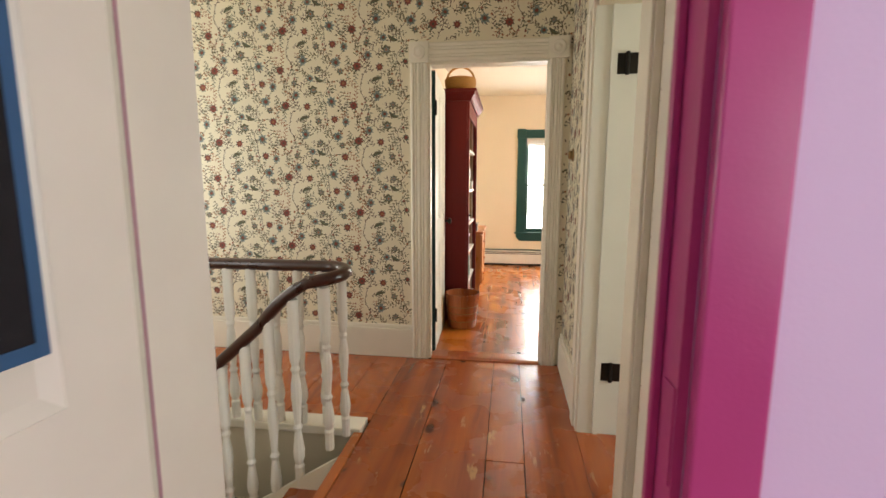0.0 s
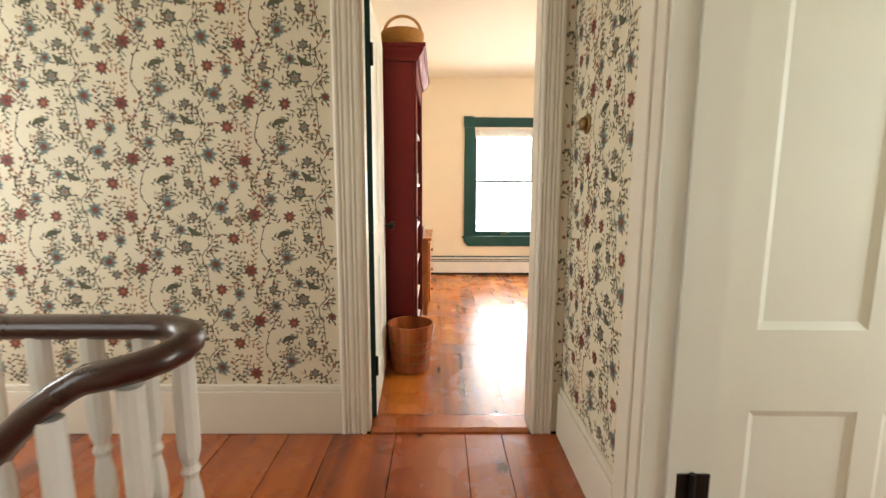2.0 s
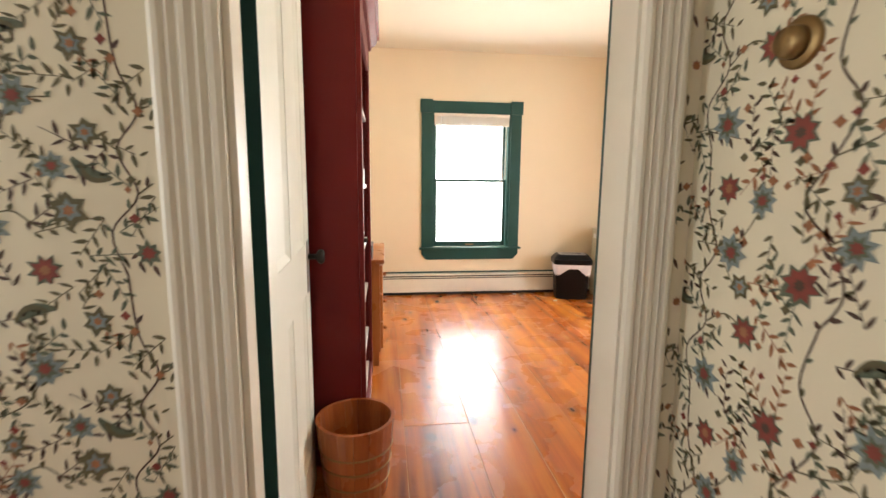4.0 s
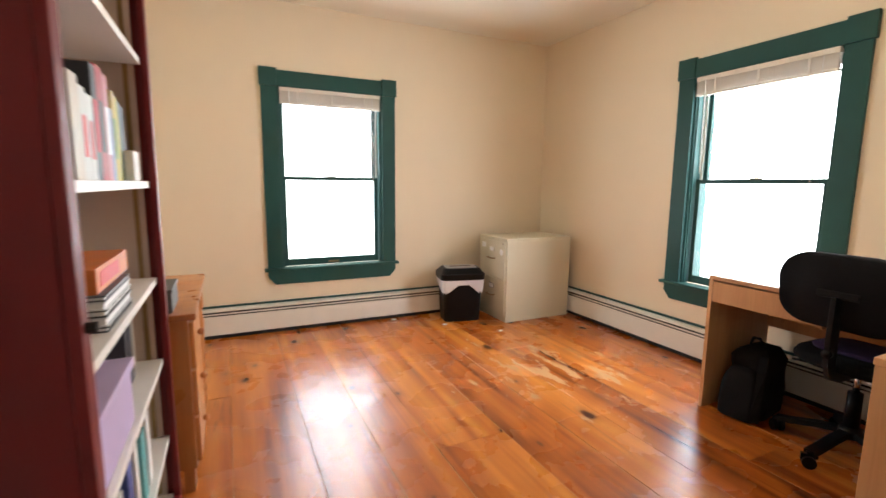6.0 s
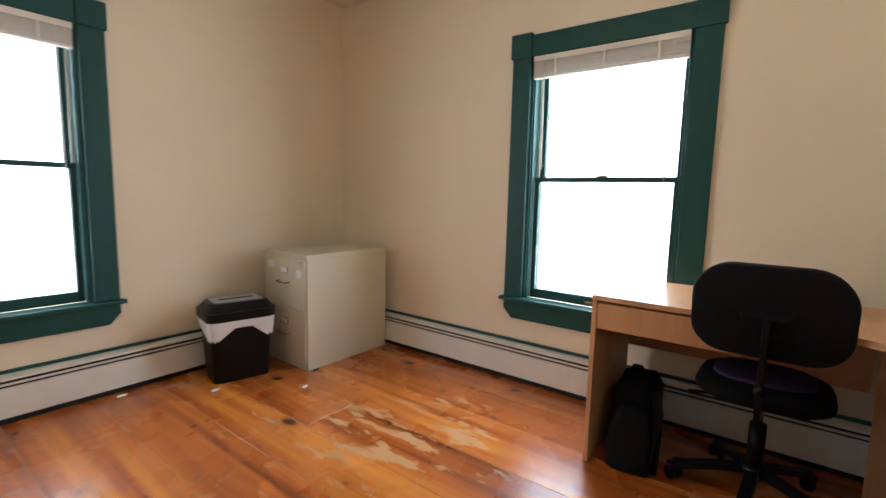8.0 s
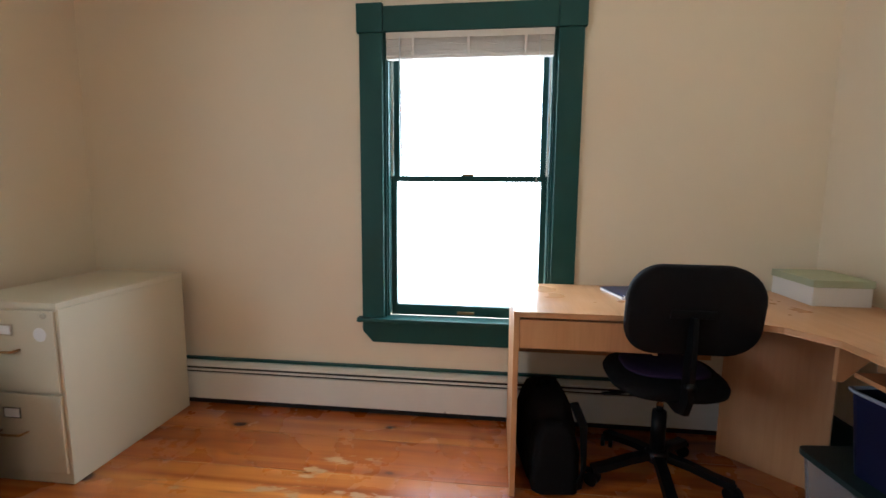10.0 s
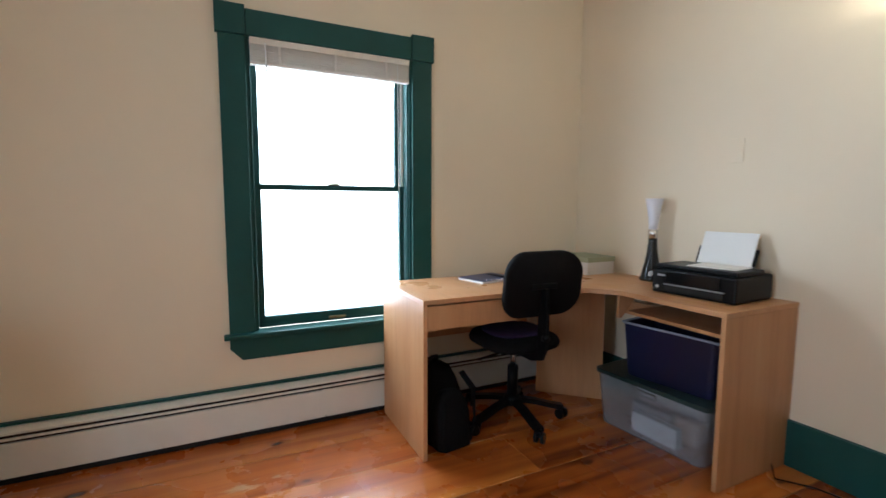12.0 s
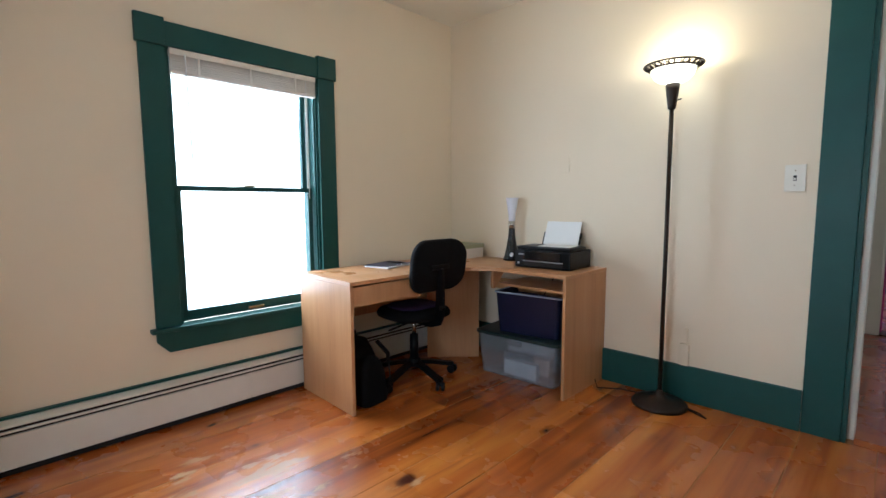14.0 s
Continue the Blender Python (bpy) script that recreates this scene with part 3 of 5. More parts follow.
part("dial", lathe([(0.026, 0.0085), (0.026, 0.022), (0.022, 0.03), (0.004, 0.032)], n=24), BRASS, knob, smooth=True)

# the office door, standing open -----------------------------------
office_door = thing("door_office", label="open panelled door, white on one face with dark green edges", category="door", kind="structure",
                    m=Matrix.Translation((-0.435, 3.405, 0.012)) @ Matrix.Rotation(radians(92.5), 4, "Z"))
w = 0.735
panel_door(office_door, w, 2.03, 0.034, DOORWHITE, [(0.11, w / 2 - 0.05, 0.2, 0.80), (w / 2 + 0.05, w - 0.11, 0.2, 0.80), (0.11, w / 2 - 0.05, 0.98, 1.90), (w / 2 + 0.05, w - 0.11, 0.98, 1.90)])
part("back_face", box(-0.0015, w + 0.0015, 0.0345, 0.0375, 0, 2.03), GREEN, office_door, "dark green painted back of the door")
part("hinge_edge", box(-0.003, -0.0003, -0.001, 0.0345, 0, 2.03), GREEN, office_door, "dark green painted edge")
part("latch_edge", box(w + 0.0003, w + 0.003, -0.001, 0.0345, 0, 2.03), GREEN, office_door, "dark green painted edge")
for z in (0.28, 1.78):
    bm = rod((-0.006, -0.006, z - 0.05), (-0.006, -0.006, z + 0.05), 0.008)
    part("hinge", bm, IRON, office_door, "black iron hinge")
bm = box(w - 0.075, w - 0.03, -0.004, 0, 0.80, 0.99)
part("lock_plate", bm, SILVER, office_door, "worn grey lock plate", bevel=0.001)
kb = part("door_knob", lathe([(0.010, 0), (0.010, 0.028), (0.024, 0.036), (0.028, 0.048), (0.022, 0.058), (0.004, 0.06)], n=18), IRON, office_door, "black door knob", smooth=True)
kb.matrix_basis = Matrix.Translation((w - 0.052, -0.003, 0.93)) @ Matrix.Rotation(radians(90), 4, "X")

# pink doorway ------------------------------------------------------
pt = thing("trim_pink_doorway", (PR, HS, 0), "white hall casing and magenta painted jamb of the bedroom doorway", "door casing", kind="structure")
for a, b in ((PL - 0.12, PL), (PR, PR + 0.105)):
    part("casing_upright", box(a, b, HS, HS + 0.022, 0, PT + 0.01), WHITE, pt, bevel=0.004)
    part("room_casing", box(a - (0.0 if a < 0 else 0), b - (0.02 if a > 0 else 0), HS - 0.184, HS - 0.16, 0, PT + 0.01), PINK if a > 0 else WHITE, pt, "glossy magenta casing" if a > 0 else "", bevel=0.004)
part("casing_head", box(PL - 0.12, PR + 0.105, HS, HS + 0.022, PT + 0.012, PT + 0.14), WHITE, pt, bevel=0.004)
part("room_head", box(PL - 0.12, PR + 0.105, HS - 0.184, HS - 0.16, PT + 0.012, PT + 0.14), PINK, pt, "glossy magenta casing", bevel=0.004)
part("jamb", box(PL, PL + 0.012, HS - 0.16, HS + 0.001, 0, PT), WHITE, pt)
part("jamb", box(PR - 0.012, PR, HS - 0.084, HS + 0.001, 0, PT), WHITE, pt)
part("jamb_inside", box(PR - 0.014, PR, HS - 0.16, HS - 0.0845, 0, PT), PINK, pt, "magenta painted jamb")
part("jamb_edge", box(PL + 0.0122, PL + 0.0132, HS - 0.160, HS - 0.153, 0, PT), mat("dull_pink_line", (0.42, 0.24, 0.28), 0.5), pt, "dull pink paint line on the jamb")
part("door_stop", box(PR - 0.026, PR - 0.0145, HS - 0.10, HS - 0.085, 0, PT), PINK, pt, "magenta painted stop", bevel=0.002)
part("strike_plate", box(PR - 0.0165, PR - 0.0138, HS - 0.155, HS - 0.115, 0.86, 1.0), PINK, pt, "painted-over strike plate", bevel=0.001)
part("threshold", box(PL + 0.013, PR - 0.013, HS - 0.17, HS + 0.02, -0.02, 0.012), mat("dark_threshold", (0.05, 0.02, 0.01), 0.4), pt, "dark worn wooden threshold", bevel=0.004)
bd = thing("door_bedroom", label="open white panelled bedroom door", category="door", kind="structure", m=Matrix.Translation((PL - 0.004, HS - 0.19, 0.012)) @ Matrix.Rotation(radians(-92), 4, "Z"))
w = 0.79
panel_door(bd, w, 2.03, 0.035, WHITE, [(0.11, w / 2 - 0.05, 0.2, 0.80), (w / 2 + 0.05, w - 0.11, 0.2, 0.80), (0.11, w / 2 - 0.05, 0.98, 1.90), (w / 2 + 0.05, w - 0.11, 0.98, 1.90)])
poster = thing("wall_hanging", (-0.43, 0.3, 1.5), "black hanging with a blue edge on the bedroom door", "wall hanging")
part("cloth", box(-0.4345, -0.428, 0.02, 0.56, 1.09, 2.0), mat("black_cloth", (0.006, 0.006, 0.008), 0.9, var=0.3, scale=30), poster)
part("edging", box(-0.4352, -0.4275, 0.02, 0.56, 1.072, 1.0895), mat("blue_edging", (0.03, 0.10, 0.22), 0.7), poster, "blue cloth edging")
part("edging", box(-0.4352, -0.4275, 0.5605, 0.575, 1.072, 2.0), mat("blue_edging", (0.03, 0.10, 0.22), 0.7), poster, "blue cloth edging")

# ---------------------------------------------------------------- windows
def sash(parent, name, x0, x1, z0, z1, y, stile, bottom, top):
    s = part(name, box(x0, x0 + stile, y, y + 0.035, z0, z1), GREEN, parent)
    part("stile", box(x1 - stile, x1, y, y + 0.035, z0, z1), GREEN, s)
    part("bottom_rail", box(x0 + stile, x1 - stile, y + 0.001, y + 0.034, z0, z0 + bottom), GREEN, s)
    part("top_rail", box(x0 + stile, x1 - stile, y + 0.001, y + 0.034, z1 - top, z1), GREEN, s)
    pane = part("pane", box(x0 + stile - 0.003, x1 - stile + 0.003, y + 0.015, y + 0.019, z0 + bottom - 0.003, z1 - top + 0.003), CLEAR, s, "clear window glass")
    pane.visible_shadow = False
    return s


def window(name, m, label):
    """In its own frame x runs to the right seen from inside, y outwards; the wall's face is y = 0."""
    wdw = thing(name, label=label, category="window", kind="structure", m=m)
    for sgn in (-1, 1):
        a, b = sorted((sgn * 0.4235, sgn * 0.54))
        part("casing_upright", box(a, b, -0.022, 0, 0.52, 1.945), GREEN, wdw, bevel=0.003)
        a, b = sorted((sgn * 0.421, sgn * 0.551))
        part("corner_block", box(a, b, -0.030, 0, 1.946, 2.082), GREEN, wdw, bevel=0.003)
    part("casing_head", box(-0.420, 0.420, -0.022, 0, 1.948, 2.068), GREEN, wdw, bevel=0.003)
    part("sill", box(-0.565, 0.565, -0.05, 0.055, 0.497, 0.519), GREEN, wdw, bevel=0.005)
    apron = [(-0.54, 0.496), (0.54, 0.496), (0.54, 0.445), (0.485, 0.385), (-0.485, 0.385), (-0.54, 0.445)]
    part("apron", prism(apron[::-1], -0.022, 0.0, None, Matrix(((1, 0, 0, 0), (0, 0, 1, 0), (0, 1, 0, 0), (0, 0, 0, 1)))), GREEN, wdw, bevel=0.003)
    for sgn in (-1, 1):
        a, b = sorted((sgn * 0.411, sgn * 0.4245))
        part("jamb_liner", box(a, b, 0.0, 0.19, 0.52, 1.95), GREEN, wdw)
        a, b = sorted((sgn * 0.398, sgn * 0.4105))
        part("track", box(a, b, 0.10, 0.112, 0.52, 1.95), HEATER, wdw, "white sash track")
        a, b = sorted((sgn * 0.402, sgn * 0.4108))
        part("stop_bead", box(a, b, 0.012, 0.048, 0.52, 1.95), GREEN, wdw, bevel=0.003)
    part("head_liner", box(-0.411, 0.411, 0.0, 0.19, 1.935, 1.952), GREEN, wdw)
    lower = sash(wdw, "lower_sash", -0.398, 0.398, 0.521, 1.258, 0.052, 0.028, 0.055, 0.028)
    sash(wdw, "upper_sash", -0.396, 0.396, 1.235, 1.934, 0.115, 0.028, 0.025, 0.045)
    part("sash_lock", box(-0.03, 0.03, 0.05, 0.08, 1.2585, 1.268), BRASS, wdw, "tarnished brass sash lock", bevel=0.003)
    part("sash_lift", box(-0.045, 0.045, 0.034, 0.0515, 0.535, 0.549), BRASS, wdw, "tarnished brass sash lift", bevel=0.003)
    return wdw


def blind(m, label):
    bl = thing("window_blind", label=label, category="blind", group="raised window blinds", m=m)
    part("headrail", box(-0.404, 0.404, -0.024, 0.014, 1.912, 1.944), BLIND, bl, bevel=0.002)
    for i in range(14):
        z = 1.908 - i * 0.0052 + 0.0006 * math.sin(i * 2.1)
        part("slat", box(-0.402, 0.402, -0.023 + 0.003 * (i % 2), 0.012, z - 0.0026, z), BLIND, bl)
    part("bottom_rail", box(-0.403, 0.403, -0.023, 0.013, 1.820, 1.834), BLIND, bl, bevel=0.002)
    for x in (-0.27, 0, 0.27):
        part("ladder_tape", box(x - 0.006, x + 0.006, -0.0275, -0.0242, 1.818, 1.93), BLIND, bl)
    part("wand", rod((-0.335, -0.028, 1.92), (-0.325, -0.026, 1.30), 0.0035, n=8), SHEET, bl, "clear tilt wand", smooth=True)
    part("cord", rod((0.335, -0.027, 1.91), (0.338, -0.026, 1.19), 0.002, n=6), SHEET, bl)
    return bl


MN = Matrix.Translation((W1, NY, 0))
ME = Matrix.Translation((EX, W2, 0)) @ Matrix.Rotation(radians(-90), 4, "Z")
window("window_1", MN, "double-hung window with dark green casing and clipped apron")
window("window_2", ME, "double-hung window with dark green casing and clipped apron")
blind(MN, "ivory slatted blind drawn up to the window head")
blind(ME, "ivory slatted blind drawn up to the window head")


# ---------------------------------------------------------------- baseboard heaters
def heater(m, length, joints, label, end=0.0):
    h = thing("baseboard_heater", label=label, category="heater", group="baseboard heaters", m=m)
    part("back_plate", box(0, length, -0.012, 0, 0.02, 0.235), HEATER, h)
    part("top_trim", box(0, length, -0.022, 0, 0.237, 0.250), GREEN, h, "dark green wooden strip", bevel=0.002)
    part("top_cap", prism([(-0.001, 0.236), (-0.058, 0.222), (-0.058, 0.212), (-0.001, 0.226)], 0, length, None, Matrix(((0, 0, 1, 0), (1, 0, 0, 0), (0, 1, 0, 0), (0, 0, 0, 1)))), HEATER, h)
    # dark block: shade of the open slot put in as colour
    part("fin_slot", box(0, length, -0.045, -0.013, 0.176, 0.211), DARK, h, "dark block filling the fin slot as its shade")
    part("damper", box(0, length, -0.056, -0.050, 0.188, 0.198), HEATER, h)
    cuts = [0] + joints + [length]
    for a, b in zip(cuts, cuts[1:]):
        part("front_panel", box(a + 0.002, b - 0.002, -0.062, -0.052, 0.030, 0.178), HEATER, h, bevel=0.003)
    for a in joints:
        part("joint_cover", box(a - 0.018, a + 0.018, -0.0645, -0.0625, 0.040, 0.181), HEATER, h)
    # shade under the cover, painted as a dark block
    part("base_gap", box(0, length, -0.048, -0.012, 0.0, 0.029), DARK, h, "dark block filling the gap under the cover as its shade")
    return h


heater(Matrix.Translation((WX + 0.02, NY, 0)), 3.48, [1.62, 2.55], "white baseboard heater under a green strip along the wall")
heater(Matrix.Translation((EX, NY - 0.07, 0)) @ Matrix.Rotation(radians(-90), 4, "Z"), 3.62, [1.93], "white baseboard heater running behind the desk")

# ---------------------------------------------------------------- stairs and banister
st = thing("staircase", (SX, 1.5, 0), "wooden stairs going down from the hall, white risers", "stairs", kind="structure")
for i in range(9):
    x, z = SX - i * 0.25, -0.19 * (i + 1)
    part("riser", box(x - 0.02, x, HS + 0.002, SY - 0.215, z, z + 0.19 - 0.03), WHITE, st)
    part("tread", box(x - 0.27, x + 0.02, HS + 0.002, SY - 0.20, z - 0.03, z), HALLPINE, st, bevel=0.006)
part("string", prism([(SX, 0.0), (SX, -0.28), (SX - 2.4, -0.28 - 1.824), (SX - 2.4, -1.55)], 2.03, 2.05, None, Matrix(((1, 0, 0, 0), (0, 0, 1, 0), (0, 1, 0, 0), (0, 0, 0, 1)))), WHITE, st)
structure("stairwell_fascia", box(HW, SX, SY - 0.012, SY, -0.45, -0.03), PLASTER, "cream plaster face under the landing edge")
lower_wall = structure("wall_stairwell", box(HW, SX + 0.1, SY - 0.004, SY + 0.1, -2.7, -0.452), PAPER, "papered stairwell wall below the landing")
structure("wall_under_landing", box(SX, SX + 0.1, HS, SY - 0.006, -2.7, -0.202), PLASTER, "plaster wall below the hall floor")
structure("floor_lower_hall", box(HW, SX + 0.1, HS, SY, -2.8, -2.7), HALLPINE, "wooden floor at the foot of the stairs", "floor")
solid("landing_nosing", box(HW, SX + 0.02, SY - 0.03, SY + 0.10, -0.03, 0.014), WHITE, "white painted board along the landing's edge", "trim", "structure", bevel=0.006)
solid("floor_nosing", box(SX - 0.015, SX + 0.035, HS + 0.01, SY - 0.032, -0.028, 0.003), HALLPINE, "rounded pine nosing at the top of the stairs", "trim", "structure", bevel=0.008)

ban = thing("banister", (-0.7, 2.2, 0), "dark polished handrail curving down over white turned balusters with chipped paint", "banister")
R0, RT = 0.855, 0.11
path = [(-3.15, SY, R0), (-2.2, SY, R0), (-1.5, SY, R0), (-1.0, SY, R0), (-0.80, SY, R0)]
for i in range(1, 10):
    a = radians(90 - 20 * i)
    path.append((-0.80 + 0.13 * math.cos(a), SY - RT + RT * math.sin(a), R0 - 0.035 * (i / 9) ** 2))
slope = 0.88
for i in range(1, 6):
    d = 0.05 * i
    path.append((-0.80 - d, SY - 2 * RT, R0 - 0.035 - slope * d * (0.55 + 0.09 * i)))
x_, z_ = path[-1][0], path[-1][2]
for d in (0.3, 0.8, 1.4, 2.0):
    path.append((x_ - d, SY - 2 * RT, z_ - slope * d))
prof = [(0.032, -0.010), (0.034, 0.006), (0.026, 0.022), (0.010, 0.030), (-0.010, 0.030), (-0.026, 0.022), (-0.034, 0.006), (-0.032, -0.010), (-0.020, -0.024), (0.020, -0.024)]
part("handrail", sweep(path, prof), RAILWOOD, ban, "dark polished wooden handrail", smooth=True)
BAL = [(0.019, 0.0), (0.019, 0.10), (0.021, 0.115), (0.015, 0.13), (0.022, 0.16), (0.024, 0.20), (0.018, 0.27), (0.013, 0.31), (0.020, 0.33), (0.013, 0.35), (0.016, 0.40),
       (0.022, 0.50), (0.020, 0.56), (0.013, 0.62), (0.019, 0.64), (0.014, 0.66), (0.020, 0.69), (0.022, 0.72), (0.022, 1.0)]


def baluster(x, y, z0, z1):
    h = z1 - z0
    bm = lathe([(r * 1.14, z * h) for r, z in BAL], (x, y, z0), 10)
    part("baluster", bm, CHIPPED, ban)


CHIPPED = mat("chipped_white_paint", (0.80, 0.78, 0.72), 0.4, var=0.05, scale=10, bump=0.5, fine=45)
for i in range(18):
    baluster(-0.83 - i * 0.128, SY, 0.012, R0 - 0.02)
baluster(-0.70, SY - 0.07, 0.004, R0 - 0.03)
baluster(-0.735, SY - 0.195, 0.004, R0 - 0.06)
for i in range(12):
    x = -0.80 - 0.125 * (i + 0.65)
    k = int((SX - x) / 0.25)
    zt_ = z_ - slope * (x_ - x) if x < x_ else R0 - 0.035 - slope * (-0.80 - x) * 0.85
    baluster(x, SY - 2 * RT, -0.19 * (k + 1), zt_ - 0.02)


# ---------------------------------------------------------------- office: bookcase and what stands on it
BX0, BX1, BY0, BY1, BH = -0.62, -0.285, 4.24, 5.22, 1.985
bc = thing("bookcase", (-0.43, 4.7, 0), "tall barn-red bookcase with moulded cornice and half-full white shelves", "bookcase")
part("side_panel", box(BX0, BX1, BY0, BY0 + 0.022, 0, BH), RED, bc, bevel=0.002)
part("side_panel", box(BX0, BX1, BY1 - 0.022, BY1, 0, BH), RED, bc, bevel=0.002)
part("side_lining", box(BX0 + 0.01, BX1 - 0.02, BY0 + 0.0225, BY0 + 0.028, 0.08, BH - 0.03), INNER, bc)
part("side_lining", box(BX0 + 0.01, BX1 - 0.02, BY1 - 0.028, BY1 - 0.0225, 0.08, BH - 0.03), INNER, bc)
part("back_panel", box(BX0 - 0.008, BX0 + 0.009, BY0 + 0.023, BY1 - 0.023, 0.02, BH - 0.01), INNER, bc)
part("face_stile", box(BX1 + 0.0005, BX1 + 0.020, BY0 - 0.001, BY0 + 0.045, 0, BH), RED, bc, bevel=0.003)
part("face_stile", box(BX1 + 0.0005, BX1 + 0.020, BY1 - 0.045, BY1 + 0.001, 0, BH), RED, bc, bevel=0.003)
part("base_rail", box(BX1 + 0.0005, BX1 + 0.018, BY0 + 0.046, BY1 - 0.046, 0, 0.09), RED, bc, bevel=0.003)
part("top_rail", box(BX1 + 0.0005, BX1 + 0.018, BY0 + 0.046, BY1 - 0.046, BH - 0.13, BH), RED, bc, bevel=0.003)
cor = [(0, 0), (0.012, 0.0), (0.018, 0.02), (0.045, 0.05), (0.05, 0.07), (0.062, 0.075), (0.062, 0.095), (0, 0.095)]
bm = bmesh.new()
lo = [bm.verts.new((BX0, BY0 - d, BH - 0.005 + z)) for d, z in cor]
c1 = [bm.verts.new((BX1 + 0.02 + d, BY0 - d, BH - 0.005 + z)) for d, z in cor]
c2 = [bm.verts.new((BX1 + 0.02 + d, BY1 + d, BH - 0.005 + z)) for d, z in cor]
hi = [bm.verts.new((BX0, BY1 + d, BH - 0.005 + z)) for d, z in cor]
for p, q in ((lo, c1), (c1, c2), (c2, hi)):
    for i in range(len(cor) - 1):
        bm.faces.new((p[i], p[i + 1], q[i + 1], q[i]))
part("cornice", bm, RED, bc, "moulded red cornice")
part("top_board", box(BX0, BX1 + 0.02, BY0, BY1, BH + 0.0, BH + 0.0905), RED, bc)
SHELF_Z = [0.09, 0.315, 0.60, 0.885, 1.205, 1.59]
for z in SHELF_Z:
    part("shelf", box(BX0 + 0.01, BX1 - 0.002, BY0 + 0.029, BY1 - 0.029, z - 0.022, z), SHELFWHITE, bc, "white painted shelf", bevel=0.002)
for y in (BY0 + 0.031, BY1 - 0.031):
    for x in (BX0 + 0.06, BX1 - 0.05):
        part("shelf_standard", box(x, x + 0.014, y - 0.002, y + 0.002, 0.1, BH - 0.05), BRASS, bc, "slotted metal shelf standard")
part("knob", rod((BX1 + 0.02, BY0 + 0.02, 0.98), (BX1 + 0.036, BY0 + 0.02, 0.98), 0.009), IRON, bc)


def book(x1, y, z, w, h, d, colour, spine=None, flat=False):
    """Upright with its spine to the room at x1, or lying flat."""
    cov = mat("cover_%d_%d_%d" % tuple(int(c * 99) for c in colour), colour, 0.5, var=0.08, scale=30)
    b = thing("book", (x1, y, z), "", "book", "books on the red bookcase")
    if flat:
        part("cover", box(x1 - d, x1, y, y + w, z, z + 0.003), cov, b)
        part("cover", box(x1 - d, x1, y, y + w, z + h - 0.003, z + h), cov, b)
        part("pages", box(x1 - d + 0.004, x1 - 0.004, y + 0.004, y + w - 0.004, z + 0.0031, z + h - 0.0031), SHEET, b)
    else:
        part("cover", box(x1 - d, x1 - 0.003, y, y + 0.003, z, z + h), cov, b)
        part("cover", box(x1 - d, x1 - 0.003, y + w - 0.003, y + w, z, z + h), cov, b)
        part("spine", box(x1 - 0.0029, x1, y, y + w, z, z + h), cov, b)
        part("pages", box(x1 - d + 0.004, x1 - 0.0031, y + 0.0031, y + w - 0.0031, z + 0.003, z + h - 0.004), SHEET, b)
        if spine:
            sc = mat("print_%d_%d_%d" % tuple(int(c * 99) for c in spine), spine, 0.5)
            part("spine_label", box(x1 + 0.0002, x1 + 0.0009, y + w * 0.2, y + w * 0.8, z + h * 0.25, z + h * 0.7), sc, b)
    return tagged(b, label=("book lying flat on a white shelf" if flat else "upright book with a printed spine on a white shelf"))


f = BX1 - 0.03
y = BY0 + 0.27
for w, h, c, s in ((0.03, 0.25, (0.75, 0.68, 0.55), None), (0.028, 0.25, (0.72, 0.62, 0.5), None), (0.05, 0.23, (0.7, 0.68, 0.62), (0.5, 0.04, 0.04)), (0.05, 0.22, (0.75, 0.73, 0.68), (0.45, 0.05, 0.05)),
                   (0.045, 0.31, (0.03, 0.03, 0.035), (0.5, 0.02, 0.03)), (0.06, 0.32, (0.45, 0.03, 0.04), (0.02, 0.02, 0.02)), (0.05, 0.31, (0.6, 0.2, 0.2), (0.7, 0.7, 0.7)),
                   (0.03, 0.22, (0.2, 0.3, 0.42), None), (0.04, 0.28, (0.62, 0.42, 0.04), (0.1, 0.25, 0.08)), (0.03, 0.27, (0.55, 0.5, 0.05), None), (0.035, 0.26, (0.06, 0.10, 0.05), None), (0.04, 0.25, (0.02, 0.025, 0.02), None)):
    book(f, y, 1.205, w, h * 0.82, 0.2, tuple(0.7 * q for q in c), s)
    y += w + 0.002
bk = thing("card_box", (f, BY1 - 0.2, 1.205), "small white card box on the bookshelf", "box")
part("body", box(f + 0.0, f + 0.022, BY1 - 0.24, BY1 - 0.15, 1.206, 1.29), SHEET, bk, bevel=0.002)
z = 0.886
for h, c in ((0.012, (0.03, 0.03, 0.03)), (0.02, (0.6, 0.6, 0.62)), (0.015, (0.02, 0.02, 0.02)), (0.018, (0.7, 0.7, 0.7)), (0.012, (0.1, 0.1, 0.12))):
    book(f + 0.015, BY0 + 0.32, z, 0.27, h, 0.2, c, flat=True)
    z += h + 0.0005
gb = thing("game_box", (f, BY0 + 0.5, z), "orange and blue game box on a stack of books", "box")
part("lid", box(f - 0.22, f, BY0 + 0.33, BY0 + 0.66, z, z + 0.055), mat("orange_print", (0.62, 0.16, 0.02), 0.45, var=0.3, scale=12), gb, bevel=0.002)
part("side_print", box(f + 0.0002, f + 0.0012, BY0 + 0.36, BY0 + 0.55, z + 0.012, z + 0.045), mat("red_print", (0.6, 0.03, 0.02), 0.45), gb)
part("end_print", box(f - 0.2, f - 0.02, BY0 + 0.6602, BY0 + 0.6612, z + 0.004, z + 0.05), mat("blue_print", (0.05, 0.14, 0.5), 0.45), gb)
lb = thing("storage_box", (f, BY0 + 0.3, 0.6015), "lavender card storage box with an open lid", "box")
